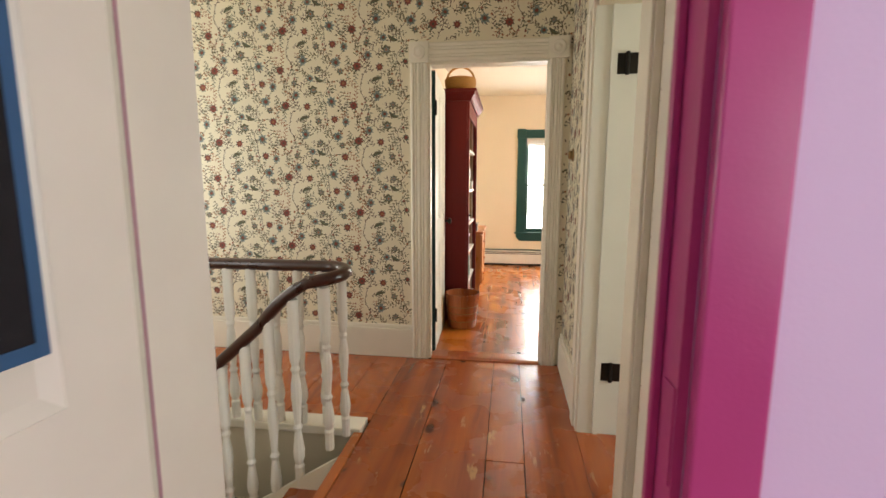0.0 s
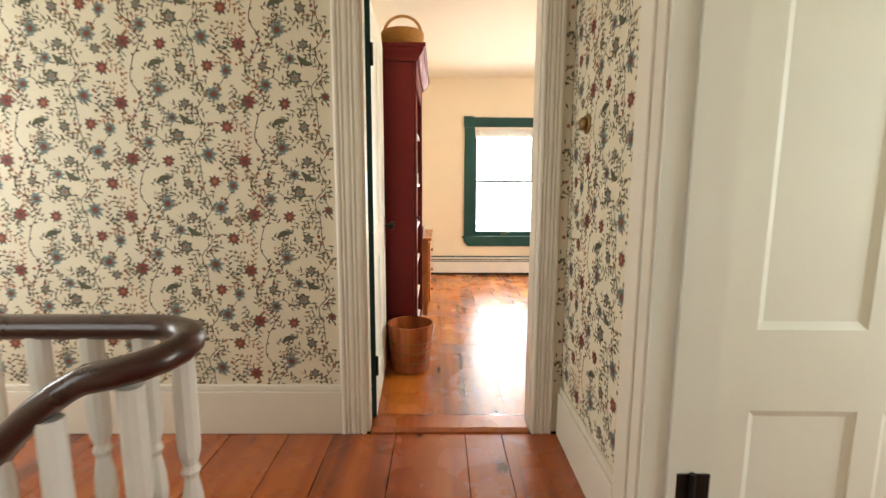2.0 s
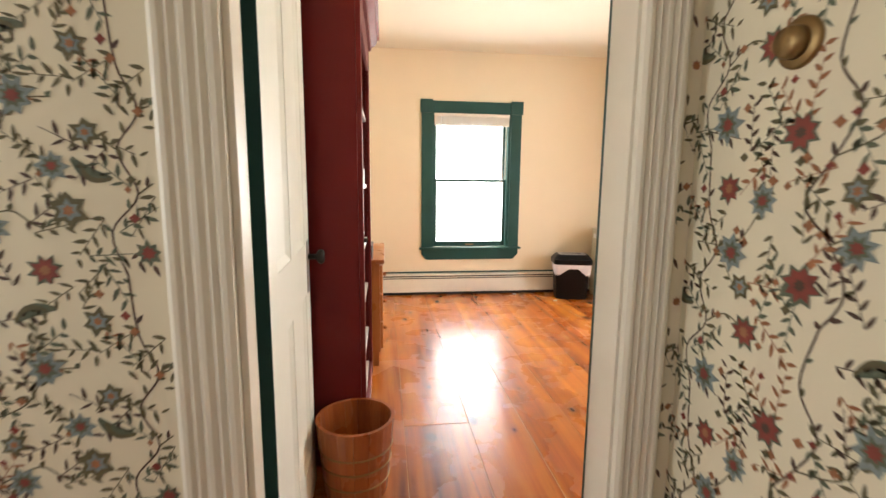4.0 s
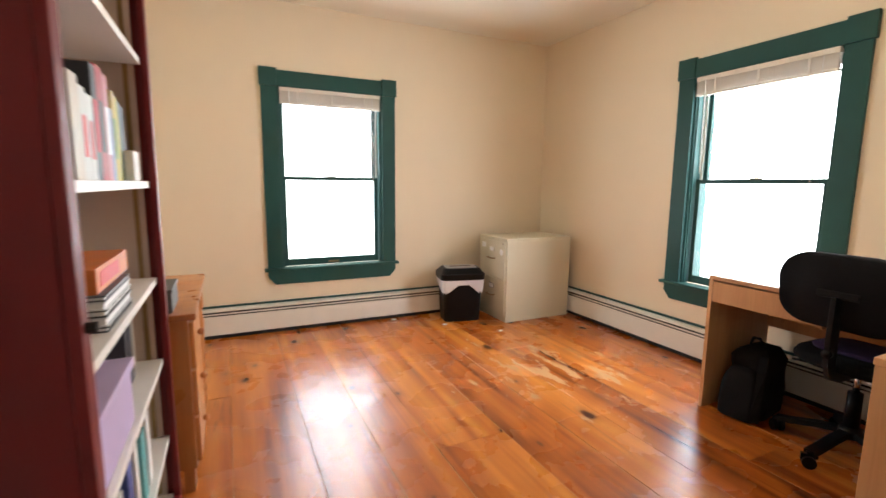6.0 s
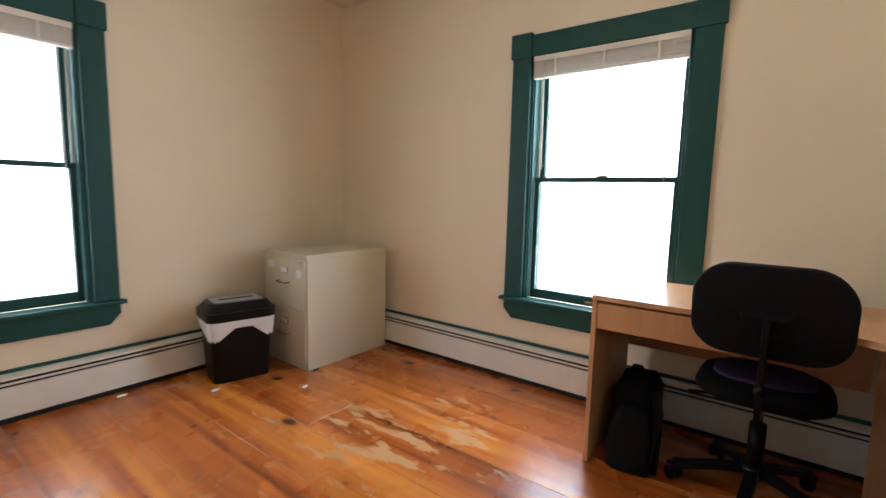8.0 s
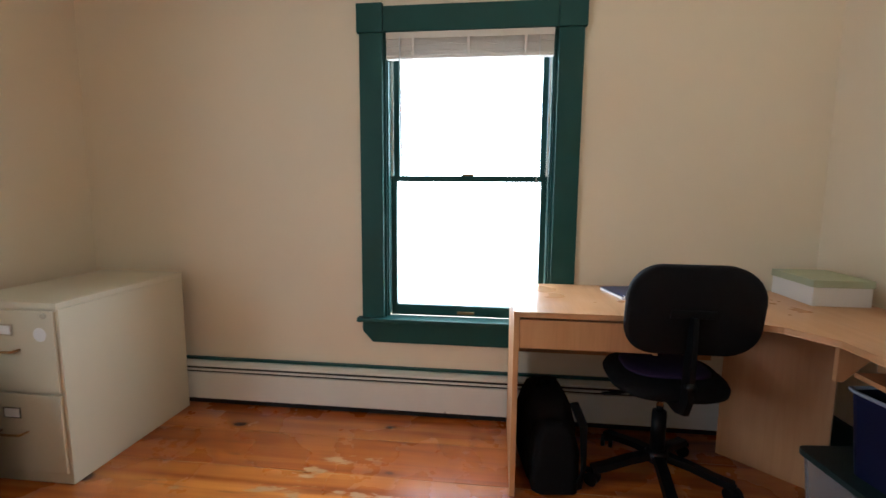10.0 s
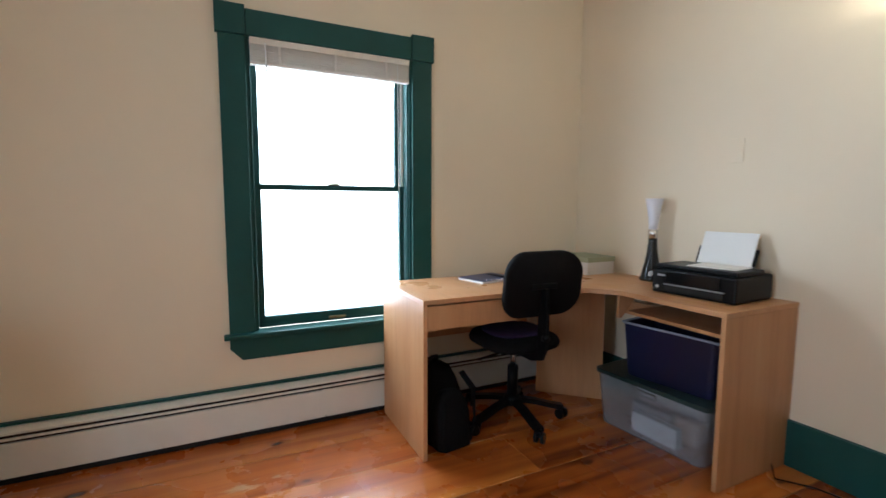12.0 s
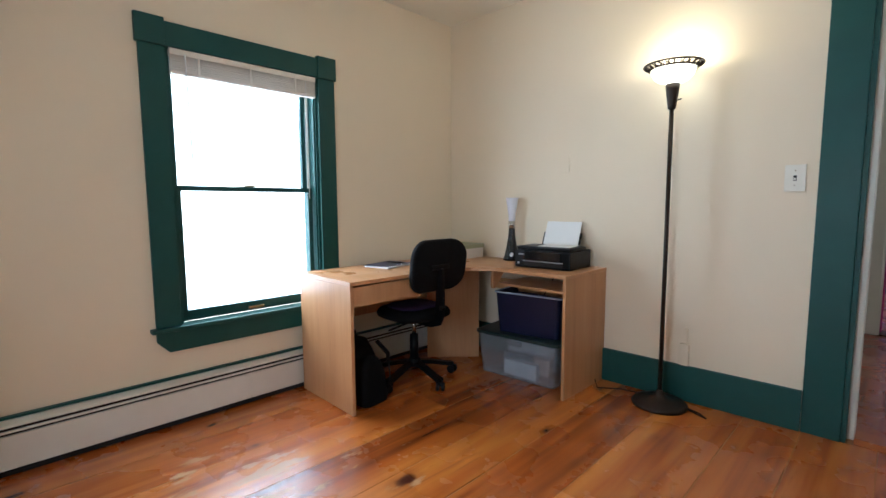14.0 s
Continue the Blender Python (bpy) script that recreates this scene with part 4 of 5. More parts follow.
part("body", box(f - 0.25, f + 0.015, BY0 + 0.16, BY0 + 0.5, 0.6015, 0.74), LAVENDER, lb, bevel=0.004)
part("lid", box(f - 0.26, f + 0.022, BY0 + 0.15, BY0 + 0.51, 0.7405, 0.765), LAVENDER, lb, bevel=0.004)
for i, (w, h, c) in enumerate(((0.03, 0.2, (0.7, 0.7, 0.66)), (0.05, 0.22, (0.05, 0.08, 0.3)), (0.04, 0.21, (0.75, 0.74, 0.7)), (0.06, 0.2, (0.1, 0.35, 0.35)), (0.05, 0.21, (0.74, 0.72, 0.7)))):
    book(f + 0.01, BY0 + 0.30 + 0.09 * i, 0.3155, w, h, 0.2, c)
for i, (w, h, c) in enumerate(((0.04, 0.2, (0.7, 0.68, 0.6)), (0.03, 0.18, (0.6, 0.25, 0.06)), (0.05, 0.19, (0.55, 0.4, 0.1)), (0.05, 0.2, (0.74, 0.72, 0.72)), (0.06, 0.2, (0.74, 0.74, 0.76)), (0.05, 0.2, (0.05, 0.06, 0.2)), (0.06, 0.19, (0.75, 0.75, 0.75)))):
    book(f + 0.012, BY0 + 0.20 + 0.075 * i, 0.0905, w, h, 0.2, c, (0.4, 0.1, 0.1))
for i, (w, h, c) in enumerate(((0.035, 0.25, (0.03, 0.03, 0.04)), (0.04, 0.24, (0.04, 0.04, 0.06)), (0.03, 0.23, (0.4, 0.36, 0.3)))):
    book(f - 0.03, BY0 + 0.70 + 0.05 * i, 0.601, w, h, 0.2, c)

bs = thing("wicker_basket", (-0.37, 4.36, BH + 0.09), "golden woven basket with a bent handle on the bookcase", "basket")
zt0 = BH + 0.0915
bm = lathe([(0.07, 0.0), (0.105, 0.012), (0.128, 0.05), (0.135, 0.085), (0.128, 0.115), (0.122, 0.12), (0.116, 0.115), (0.12, 0.06), (0.09, 0.02)], (-0.36, 4.365, zt0), 28, sy=0.85)
part("body", bm, WICKER, bs, smooth=True)
for k in range(9):
    z0 = 0.014 + 0.0115 * k
    r = 0.107 + 0.029 * math.sin(min(1, (z0 + 0.01) / 0.09) * 1.55) + 0.001
    ring = [(-0.36 + r * math.cos(a), 4.365 + 0.85 * r * math.sin(a), zt0 + z0 + 0.002 * math.sin(14 * a + math.pi * (k % 2))) for a in [2 * math.pi * i / 40 for i in range(41)]]
    part("weaver", sweep(ring, circle(0.0045, 6)), WICKER, bs, smooth=True)
hp = [(-0.36 - 0.122 * math.cos(radians(a)), 4.365, zt0 + 0.10 + 0.115 * math.sin(radians(a))) for a in range(0, 181, 10)]
part("handle", sweep(hp, [(0.009, 0.002), (0.009, -0.002), (-0.009, -0.002), (-0.009, 0.002)], up=(0, 1, 0)), WICKER, bs, "bent wooden handle")

bu = thing("wooden_bucket", (-0.30, 4.085, 0), "reddish stained wooden stave bucket with wire bands", "bucket")
n = 16
for i in range(n):
    a0, a1 = 2 * math.pi * (i + 0.012) / n, 2 * math.pi * (i + 0.988) / n
    bm = bmesh.new()
    vs = []
    for z, ro in ((0.004, 0.122), (0.308, 0.153)):
        for r in (ro, ro - 0.014):
            for a in (a0, (a0 + a1) / 2, a1):
                vs.append(bm.verts.new((-0.30 + r * math.cos(a), 4.085 + r * math.sin(a), z)))
    for q in ((0, 1, 7, 6), (1, 2, 8, 7), (4, 3, 9, 10), (5, 4, 10, 11), (6, 7, 10, 9), (7, 8, 11, 10), (1, 0, 3, 4), (2, 1, 4, 5), (0, 6, 9, 3), (2, 5, 11, 8)):
        bm.faces.new([vs[j] for j in q])
    part("stave", bm, BUCKETWOOD, bu)
part("bottom", lathe([(0.001, 0.012), (0.101, 0.012), (0.101, 0.022), (0.001, 0.022)], (-0.30, 4.085, 0), 24), BUCKETWOOD, bu)
for z, r in ((0.07, 0.1302), (0.14, 0.1377), (0.20, 0.1442)):
    ring = [(-0.30 + r * math.cos(a), 4.085 + r * math.sin(a), z) for a in [2 * math.pi * i / 36 for i in range(37)]]
    part("band", sweep(ring, circle(0.0028, 6)), BRASS, bu, "thin brass wire band", smooth=True)

# honey pine side table beyond the bookcase
pd = thing("pine_side_table", (-0.4, 5.8, 0), "honey pine side table with drawers and turned legs", "side table")
PX, PY0, PY1 = -0.185, 5.27, 6.10
part("top", box(-0.62, PX, PY0, PY1, 0.70, 0.725), HONEY, pd, bevel=0.006)
part("drawer_case", box(-0.60, PX - 0.03, PY0 + 0.03, PY0 + 0.42, 0.10, 0.699), HONEY, pd, bevel=0.003)
for z0, z1 in ((0.50, 0.68), (0.31, 0.49), (0.12, 0.30)):
    d = part("drawer_front", box(PX - 0.0295, PX - 0.012, PY0 + 0.045, PY0 + 0.405, z0, z1), HONEY, pd, bevel=0.004)
    part("drawer_knob", lathe([(0.008, 0), (0.016, 0.014), (0.010, 0.024)], n=12), HONEY, d, smooth=True).matrix_basis = Matrix.Translation((PX - 0.012, PY0 + 0.225, (z0 + z1) / 2)) @ Matrix.Rotation(radians(90), 4, "Y")
part("apron", box(PX - 0.05, PX - 0.03, PY0 + 0.42, PY1 - 0.07, 0.60, 0.699), HONEY, pd)
LEG = [(0.016, 0), (0.022, 0.04), (0.026, 0.07), (0.018, 0.09), (0.026, 0.11), (0.020, 0.14), (0.022, 0.3), (0.030, 0.48), (0.022, 0.54), (0.031, 0.56), (0.031, 0.699)]
for x in (PX - 0.045, -0.57):
    part("leg", lathe(LEG, (x, PY1 - 0.05, 0), 14), HONEY, pd, smooth=True)
for x in (PX - 0.06, -0.57):
    part("foot", box(x - 0.02, x + 0.02, PY0 + 0.04, PY0 + 0.08, 0, 0.10), HONEY, pd)
gx = thing("metal_box", (-0.33, 5.42, 0.726), "small grey metal box on the pine table", "box")
part("body", box(-0.42, -0.26, 5.30, 5.52, 0.7255, 0.80), mat("grey_metal", (0.09, 0.09, 0.085), 0.5, metal=0.3), gx, bevel=0.004)
part("lid", box(-0.423, -0.257, 5.297, 5.523, 0.8005, 0.815), mat("grey_metal", (0.09, 0.09, 0.085), 0.5), gx, bevel=0.003)

# ---------------------------------------------------------------- bin and filing cabinet
MB = Matrix.Translation((1.815, 7.01, 0)) @ Matrix.Rotation(radians(-12), 4, "Z") @ Matrix.Diagonal((1.08, 1.06, 1.0, 1.0))
sb = thing("shredder_bin", label="black paper shredder bin with silver lid and white liner hanging out", category="waste bin", m=MB)


def taper(w0, d0, w1, d1, z0, z1, r=0.04, steps=1, n=5):
    bm = bmesh.new()
    rings = []
    for i in range(steps + 1):
        k = i / steps
        o = rounded(w0 + (w1 - w0) * k, d0 + (d1 - d0) * k, r, n)
        rings.append([bm.verts.new((x, y, z0 + (z1 - z0) * k)) for x, y in o])
    for p, q in zip(rings, rings[1:]):
        for i in range(len(p)):
            k = (i + 1) % len(p)
            bm.faces.new((p[i], p[k], q[k], q[i]))
    bm.faces.new(rings[0][::-1])
    bm.faces.new(rings[-1])
    return bm


part("bin", taper(0.30, 0.22, 0.335, 0.245, 0, 0.355), BLACK, sb, smooth=False)
o0, o1 = rounded(0.342, 0.254, 0.04, 9), rounded(0.362, 0.274, 0.04, 9)
bm = bmesh.new()
hi_, lo_ = [], []
for i, ((x0, y0), (x1, y1)) in enumerate(zip(o0, o1)):
    front = max(0.0, -y1 / 0.137)
    arch = max(0.0, 1 - (abs(x1) / 0.10) ** 2) if y1 < 0 else 0.5
    hi_.append(bm.verts.new((x1, y1, 0.385)))
    lo_.append(bm.verts.new((x0, y0, 0.262 + 0.085 * arch + 0.010 * math.sin(i * 2.3))))
nn = len(hi_)
extra = []
for i in range(nn):
    k = (i + 1) % nn
    bm.faces.new((lo_[i], lo_[k], hi_[k], hi_[i]))
bmesh.ops.subdivide_edges(bm, edges=bm.edges[:], cuts=2, use_grid_fill=True)
for v in bm.verts:
    if v.co.y < -0.1 and abs(v.co.x) < 0.10 and v.co.z < 0.38:
        v.co.z = max(v.co.z, 0.262 + 0.085 * (1 - (abs(v.co.x) / 0.10) ** 2))
    j = noise.noise(v.co * 30) * 0.006
    v.co.x *= 1 + j * 2
    v.co.y *= 1 + j * 3
part("liner", bm, BAG, sb, "white plastic bin liner", smooth=True)
part("shredder_head", taper(0.37, 0.285, 0.375, 0.29, 0.375, 0.43, 0.05), BLACK, sb, bevel=0.006)
part("head_top", taper(0.365, 0.28, 0.30, 0.20, 0.4305, 0.475, 0.05, 3), BLACK, sb)
part("silver_panel", prism(rounded(0.26, 0.15, 0.02), 0.4755, 0.480), SILVER, sb, "silver plastic top panel")
part("feed_slot", box(-0.09, 0.09, -0.012, 0.0, 0.4802, 0.4815), DARK, sb)
part("slot_rim", box(-0.095, 0.095, 0.001, 0.012, 0.4802, 0.484), CHROME, sb)

fc = thing("filing_cabinet", (2.45, 6.95, 0), "beige steel two-drawer filing cabinet in the corner", "filing cabinet")
FX0, FX1, FY0, FY1, FH = 2.10, 2.805, 6.70, 7.16, 0.745
part("body", box(FX0 + 0.012, FX1, FY0, FY1, 0, FH - 0.026), BEIGE, fc, bevel=0.003)
part("top", box(FX0 + 0.004, FX1 + 0.002, FY0 - 0.002, FY1 + 0.002, FH - 0.0255, FH), BEIGE, fc, bevel=0.004)
for z0, z1 in ((0.05, 0.375), (0.385, 0.712)):
    d = part("drawer", box(FX0, FX0 + 0.0115, FY0 + 0.014, FY1 - 0.014, z0, z1), BEIGE, fc, bevel=0.003)
    part("label_holder", box(FX0 - 0.004, FX0 - 0.0005, FY0 + 0.19, FY0 + 0.27, z1 - 0.10, z1 - 0.055), CHROME, d, "metal label holder", bevel=0.001)
    part("label_card", box(FX0 - 0.0052, FX0 - 0.0042, FY0 + 0.198, FY0 + 0.262, z1 - 0.095, z1 - 0.06), SHEET, d)
    hd = [(FX0, FY0 + 0.17, z1 - 0.155), (FX0 - 0.028, FY0 + 0.18, z1 - 0.158), (FX0 - 0.03, FY0 + 0.23, z1 - 0.158), (FX0 - 0.028, FY0 + 0.28, z1 - 0.158), (FX0, FY0 + 0.29, z1 - 0.155)]
    part("pull", sweep(hd, circle(0.005, 8)), BRASS, d, "bent metal pull", smooth=True)
part("lock", rod((FX0 + 0.002, FY0 + 0.05, 0.695), (FX0 - 0.006, FY0 + 0.05, 0.695), 0.011), CHROME, fc)
part("sticker", prism(circle(0.028, 20), FX0 - 0.0012, FX0 - 0.0002, None, Matrix(((0, 0, 1, 0), (1, 0, 0, FY0 + 0.075), (0, 1, 0, 0.62), (0, 0, 0, 1)))), SHEET, fc, "round white sticker")
part("sticker", box(FX0 - 0.0012, FX0 - 0.0002, FY1 - 0.12, FY1 - 0.05, 0.635, 0.685), SHEET, fc, "paper label")

# ---------------------------------------------------------------- L-shaped desk
DX0, DX1, DYN, DZ = 2.262, 2.815, 4.975, 0.74
BX, BYF = 1.552, 4.002
dk = thing("corner_desk", (2.3, 4.2, 0), "L-shaped light oak veneer corner desk with one drawer", "desk")
back = 3.515
top = [(DX0, DYN), (DX0, 4.23), (2.19, 4.09), (2.06, BYF), (BX, BYF), (BX, 3.468), (DX1, back + 0.05), (DX1, DYN)]
part("desktop", prism(top[::-1], DZ - 0.022, DZ), OAKTOP, dk, bevel=0.003)
part("end_panel", box(DX0 + 0.004, DX1, DYN - 0.022, DYN - 0.002, 0, DZ - 0.0225), OAK, dk, bevel=0.0015)
part("end_panel", box(BX + 0.002, BX + 0.022, 3.475, BYF - 0.004, 0, DZ - 0.0225), OAK, dk, bevel=0.0015)
dr = part("drawer", box(DX0 + 0.006, DX0 + 0.022, 4.47, DYN - 0.024, 0.60, DZ - 0.031), OAK, dk, "oak veneer drawer front", bevel=0.0015)
part("drawer_box", box(DX0 + 0.0225, DX1 - 0.05, 4.475, DYN - 0.03, 0.615, DZ - 0.034), OAK, dr)
part("drawer_divider", box(DX0 + 0.02, DX1 - 0.02, 4.452, 4.468, 0.59, DZ - 0.023), OAK, dk)
part("modesty_panel", box(DX1 - 0.02, DX1 - 0.004, 4.03, DYN - 0.024, 0.40, DZ - 0.023), OAK, dk)
a, b = Vector((2.70, 4.02)), Vector((2.43, 3.74))
nrm = Vector((b - a).yx).normalized() * 0.009
part("corner_panel", prism([(a.x - nrm.x, a.y + nrm.y), (b.x - nrm.x, b.y + nrm.y), (b.x + nrm.x, b.y - nrm.y), (a.x + nrm.x, a.y - nrm.y)], 0, DZ - 0.0225), OAK, dk)
part("back_rail", box(BX + 0.0225, 2.42, 3.60, 3.615, 0.52, 0.60), OAK, dk)
part("under_shelf", box(BX + 0.0225, 2.10, 3.60, 3.93, 0.615, 0.63), OAK, dk)
part("bracket", prism([(0, 0), (0.12, 0), (0.12, 0.02), (0.02, 0.12), (0, 0.12)], 2.10, 2.116, None, Matrix(((0, 0, 1, 0), (-1, 0, 0, 3.98), (0, -1, 0, DZ - 0.024), (0, 0, 0, 1)))), OAK, dk)

nb = thing("notebook", label="spiral notebook with a pen on the desk", category="notebook", m=Matrix.Translation((2.64, 4.42, DZ)) @ Matrix.Rotation(radians(13), 4, "Z"))
part("pages", box(-0.10, 0.10, -0.13, 0.13, 0.001, 0.012), SHEET, nb)
part("cover", box(-0.102, 0.102, -0.132, 0.132, 0.0122, 0.015), mat("dark_blue_cover", (0.02, 0.03, 0.09), 0.4), nb, "dark blue cover")
for i in range(14):
    yy = -0.12 + i * 0.0185
    part("wire_ring", sweep([(-0.102 + 0.007 * math.cos(t), yy, 0.008 + 0.009 * math.sin(t)) for t in [2 * math.pi * j / 10 for j in range(11)]], circle(0.0014, 5), up=(0, 1, 0)), CHROME, nb)
pen = solid("pen", rod((2.57, 4.35, DZ + 0.0195), (2.71, 4.38, DZ + 0.0195), 0.0045, n=10), BLACK, "black pen lying on the notebook", "pen", smooth=True)
cb = thing("card_box", (2.65, 3.72, DZ), "long white box with a sage green lid on the desk", "box")
part("body", box(2.52, 2.79, 3.585, 3.80, DZ, DZ + 0.075), SHEET, cb, bevel=0.002)
part("lid", box(2.516, 2.794, 3.581, 3.804, DZ + 0.0755, DZ + 0.105), SAGE, cb, "sage green lid", bevel=0.002)

dl = thing("table_lamp", (2.28, 3.64, DZ), "small black bottle-shaped lamp with a frosted white flared top", "lamp")
lx, ly = 2.235, 3.60
part("base", lathe([(0.060, 0), (0.062, 0.012), (0.054, 0.03), (0.040, 0.09), (0.028, 0.16), (0.023, 0.215), (0.023, 0.235)], (lx, ly, DZ), 28), mat("black_gloss", (0.008, 0.008, 0.009), 0.12, var=0.1), dl, "glossy black base", smooth=True)
part("collar", lathe([(0.025, 0.2355), (0.025, 0.285)], (lx, ly, DZ), 28), CHROME, dl, "chrome collar", smooth=True)
part("shade", lathe([(0.023, 0.2855), (0.026, 0.33), (0.036, 0.40), (0.047, 0.455), (0.044, 0.455), (0.033, 0.40), (0.022, 0.33), (0.02, 0.29)], (lx, ly, DZ), 28), FROST, dl, "frosted glass shade", smooth=True)
part("dial", lathe([(0.016, 0), (0.016, 0.004), (0.012, 0.005)], n=20), SILVER, dl).matrix_basis = Matrix.Translation((lx - 0.035, ly + 0.045, DZ + 0.045)) @ Matrix.Rotation(radians(-68), 4, "X") @ Matrix.Rotation(radians(-35), 4, "Z")

MP = Matrix.Translation((1.825, 3.705, DZ)) @ Matrix.Rotation(radians(184), 4, "Z")
pr = thing("printer", label="black inkjet printer with paper in the rear tray", category="printer", m=MP)
# local -y is the front
part("body", box(-0.195, 0.195, -0.15, 0.15, 0.002, 0.115), BLACK, pr, bevel=0.010)
part("lid", box(-0.19, 0.19, -0.135, 0.085, 0.1155, 0.138), BLACK, pr, bevel=0.008)
part("front_panel", box(-0.12, 0.13, -0.157, -0.1505, 0.055, 0.108), mat("gloss_panel", (0.01, 0.01, 0.011), 0.1), pr, bevel=0.002)
part("slot_trim", box(-0.13, 0.15, -0.159, -0.1505, 0.044, 0.049), SILVER, pr, "silver trim line")
part("output_slot", box(-0.125, 0.145, -0.1525, -0.1502, 0.018, 0.043), DARK, pr)
part("badge", box(-0.165, -0.125, -0.1525, -0.1503, 0.082, 0.091), SILVER, pr, "small silver badge")
part("button", prism(circle(0.008, 16), -0.1535, -0.1503, None, Matrix(((1, 0, 0, -0.165), (0, 0, 1, 0), (0, 1, 0, 0.03), (0, 0, 0, 1)))), SILVER, pr, "round silver button")
tray = Matrix.Translation((0, 0.098, 0.125)) @ Matrix.Rotation(radians(-22), 4, "X")
bm = box(-0.137, 0.137, 0, 0.008, 0, 0.10)
bmesh.ops.transform(bm, matrix=tray, verts=bm.verts)
part("rear_tray", bm, BLACK, pr, bevel=0.002)
bm = box(-0.125, 0.125, -0.006, -0.002, 0.01, 0.175)
bmesh.ops.transform(bm, matrix=tray, verts=bm.verts)
solid("printer_paper", bm, SHEET, "white sheets standing in the printer tray", "paper").matrix_basis = MP
solid("paper_sheet", box(-0.06, 0.15, -0.10, 0.07, 0.1385, 0.142), SHEET, "loose white sheets lying on the printer", "paper").matrix_basis = MP @ Matrix.Rotation(radians(6), 4, "Z")
solid("printer_cable", sweep([(1.86, 3.56, DZ - 0.03), (1.87, 3.60, 0.66), (1.9, 3.62, 0.60), (1.95, 3.62, 0.50), (1.93, 3.59, 0.3), (1.75, 3.58, 0.02)], circle(0.003, 6)), BLACK, "thin black cable hanging behind the desk", "cable", smooth=True)

# storage tubs
MT = Matrix.Translation((1.975, 3.742, 0)) @ Matrix.Rotation(radians(5), 4, "Z")
tb = thing("clear_storage_tub", label="clear plastic storage tub with a dark lid, full of papers", category="storage tub", m=MT)


def tub_shell(w0, d0, w1, d1, h, t, r=0.03):
    bm = bmesh.new()
    rings = []
    for (w_, d_, z_) in ((w0, d0, 0), (w1, d1, h), (w1 - 2 * t, d1 - 2 * t, h), (w0 - 2 * t, d0 - 2 * t, t)):
        rings.append([bm.verts.new((x, y, z_)) for x, y in rounded(w_, d_, r)])
    for p, q in zip(rings, rings[1:]):
        for i in range(len(p)):
            k = (i + 1) % len(p)
            bm.faces.new((p[i], p[k], q[k], q[i]))
    bm.faces.new(rings[0][::-1])
    bm.faces.new(rings[-1])
    return bm


part("tub", tub_shell(0.545, 0.35, 0.595, 0.385, 0.27, 0.004), TUB, tb, "clear plastic tub").visible_shadow = False
part("lid", prism(rounded(0.615, 0.405, 0.03), 0.2705, 0.292), LIDDARK, tb, "dark green lid", bevel=0.003)
part("handle", box(-0.06, 0.06, 0.196, 0.212, 0.235, 0.262), TUB, tb, bevel=0.004)
rnd = random.Random(4)
for i in range(6):
    c = ((0.50, 0.50, 0.52), (0.16, 0.17, 0.20), (0.40, 0.30, 0.27), (0.10, 0.11, 0.16))[i % 4]
    sm = mat("folder_%d" % (i % 4), c, 0.6, var=0.3, scale=14)
    w_, h_ = rnd.uniform(0.20, 0.40), rnd.uniform(0.09, 0.19)
    ob = solid("folder", box(-w_ / 2, w_ / 2, -0.022, 0.022, 0, h_), sm, "papers and folders inside the clear tub", "papers", group="papers in the tub", bevel=0.006)
    ob.matrix_basis = MT @ Matrix.Translation((rnd.uniform(-0.05, 0.05), 0.115 - 0.052 * i, 0.006)) @ Matrix.Rotation(radians(rnd.uniform(-3, 3)), 4, "Z")
MNV = Matrix.Translation((1.935, 3.725, 0.293)) @ Matrix.Rotation(radians(10), 4, "Z")
nv = thing("blue_storage_bin", label="navy blue open plastic bin standing on the clear tub", category="storage bin", m=MNV)
part("bin", tub_shell(0.42, 0.28, 0.46, 0.31, 0.265, 0.004), NAVY, nv)
bm = bmesh.new()
ring = [(x, y, 0.268 + 0.004 * math.sin(9 * i / 20)) for i, (x, y) in enumerate(rounded(0.47, 0.32, 0.03, 6))]
ring.append(ring[0])
part("rim", sweep(ring, circle(0.006, 6)), RIM, nv, "pale blue rim", smooth=True)

# ---------------------------------------------------------------- office chair
MC = Matrix.Translation((2.45, 4.37, 0)) @ Matrix.Rotation(radians(-1), 4, "Z")
ch = thing("office_chair", label="black swivel office chair with a rounded backrest, facing the window", category="chair", m=MC)
# faces +x; backrest on the -x side
for i in range(5):
    a = radians(72 * i + 32)
    c, s = math.cos(a), math.sin(a)
    leg = part("leg", sweep([(0.02 * c, 0.02 * s, 0.115), (0.12 * c, 0.12 * s, 0.10), (0.22 * c, 0.22 * s, 0.075), (0.275 * c, 0.275 * s, 0.066)], [(0.024, -0.012), (0.020, 0.012), (-0.020, 0.012), (-0.024, -0.012)]), BLACK, ch)
    m4 = Matrix.Translation((0.272 * c, 0.272 * s, 0)) @ Matrix.Rotation(a + 0.7, 4, "Z")
    bm = bmesh.new()
    for d in (-0.017, 0.017):
        rod((d - 0.008, 0, 0.027), (d + 0.008, 0, 0.027), 0.027, n=16, bm=bm)
    bmesh.ops.transform(bm, matrix=m4, verts=bm.verts)
    part("caster_wheel", bm, BLACK, leg)
    bm = rod((0, 0, 0.03), (0, 0, 0.072), 0.011)
    box(-0.009, 0.009, -0.03, 0.03, 0.045, 0.060, bm)
    bmesh.ops.transform(bm, matrix=m4, verts=bm.verts)
    part("caster_fork", bm, BLACK, leg)
part("hub", lathe([(0.045, 0.09), (0.048, 0.12), (0.034, 0.14)], n=18), BLACK, ch, smooth=True)
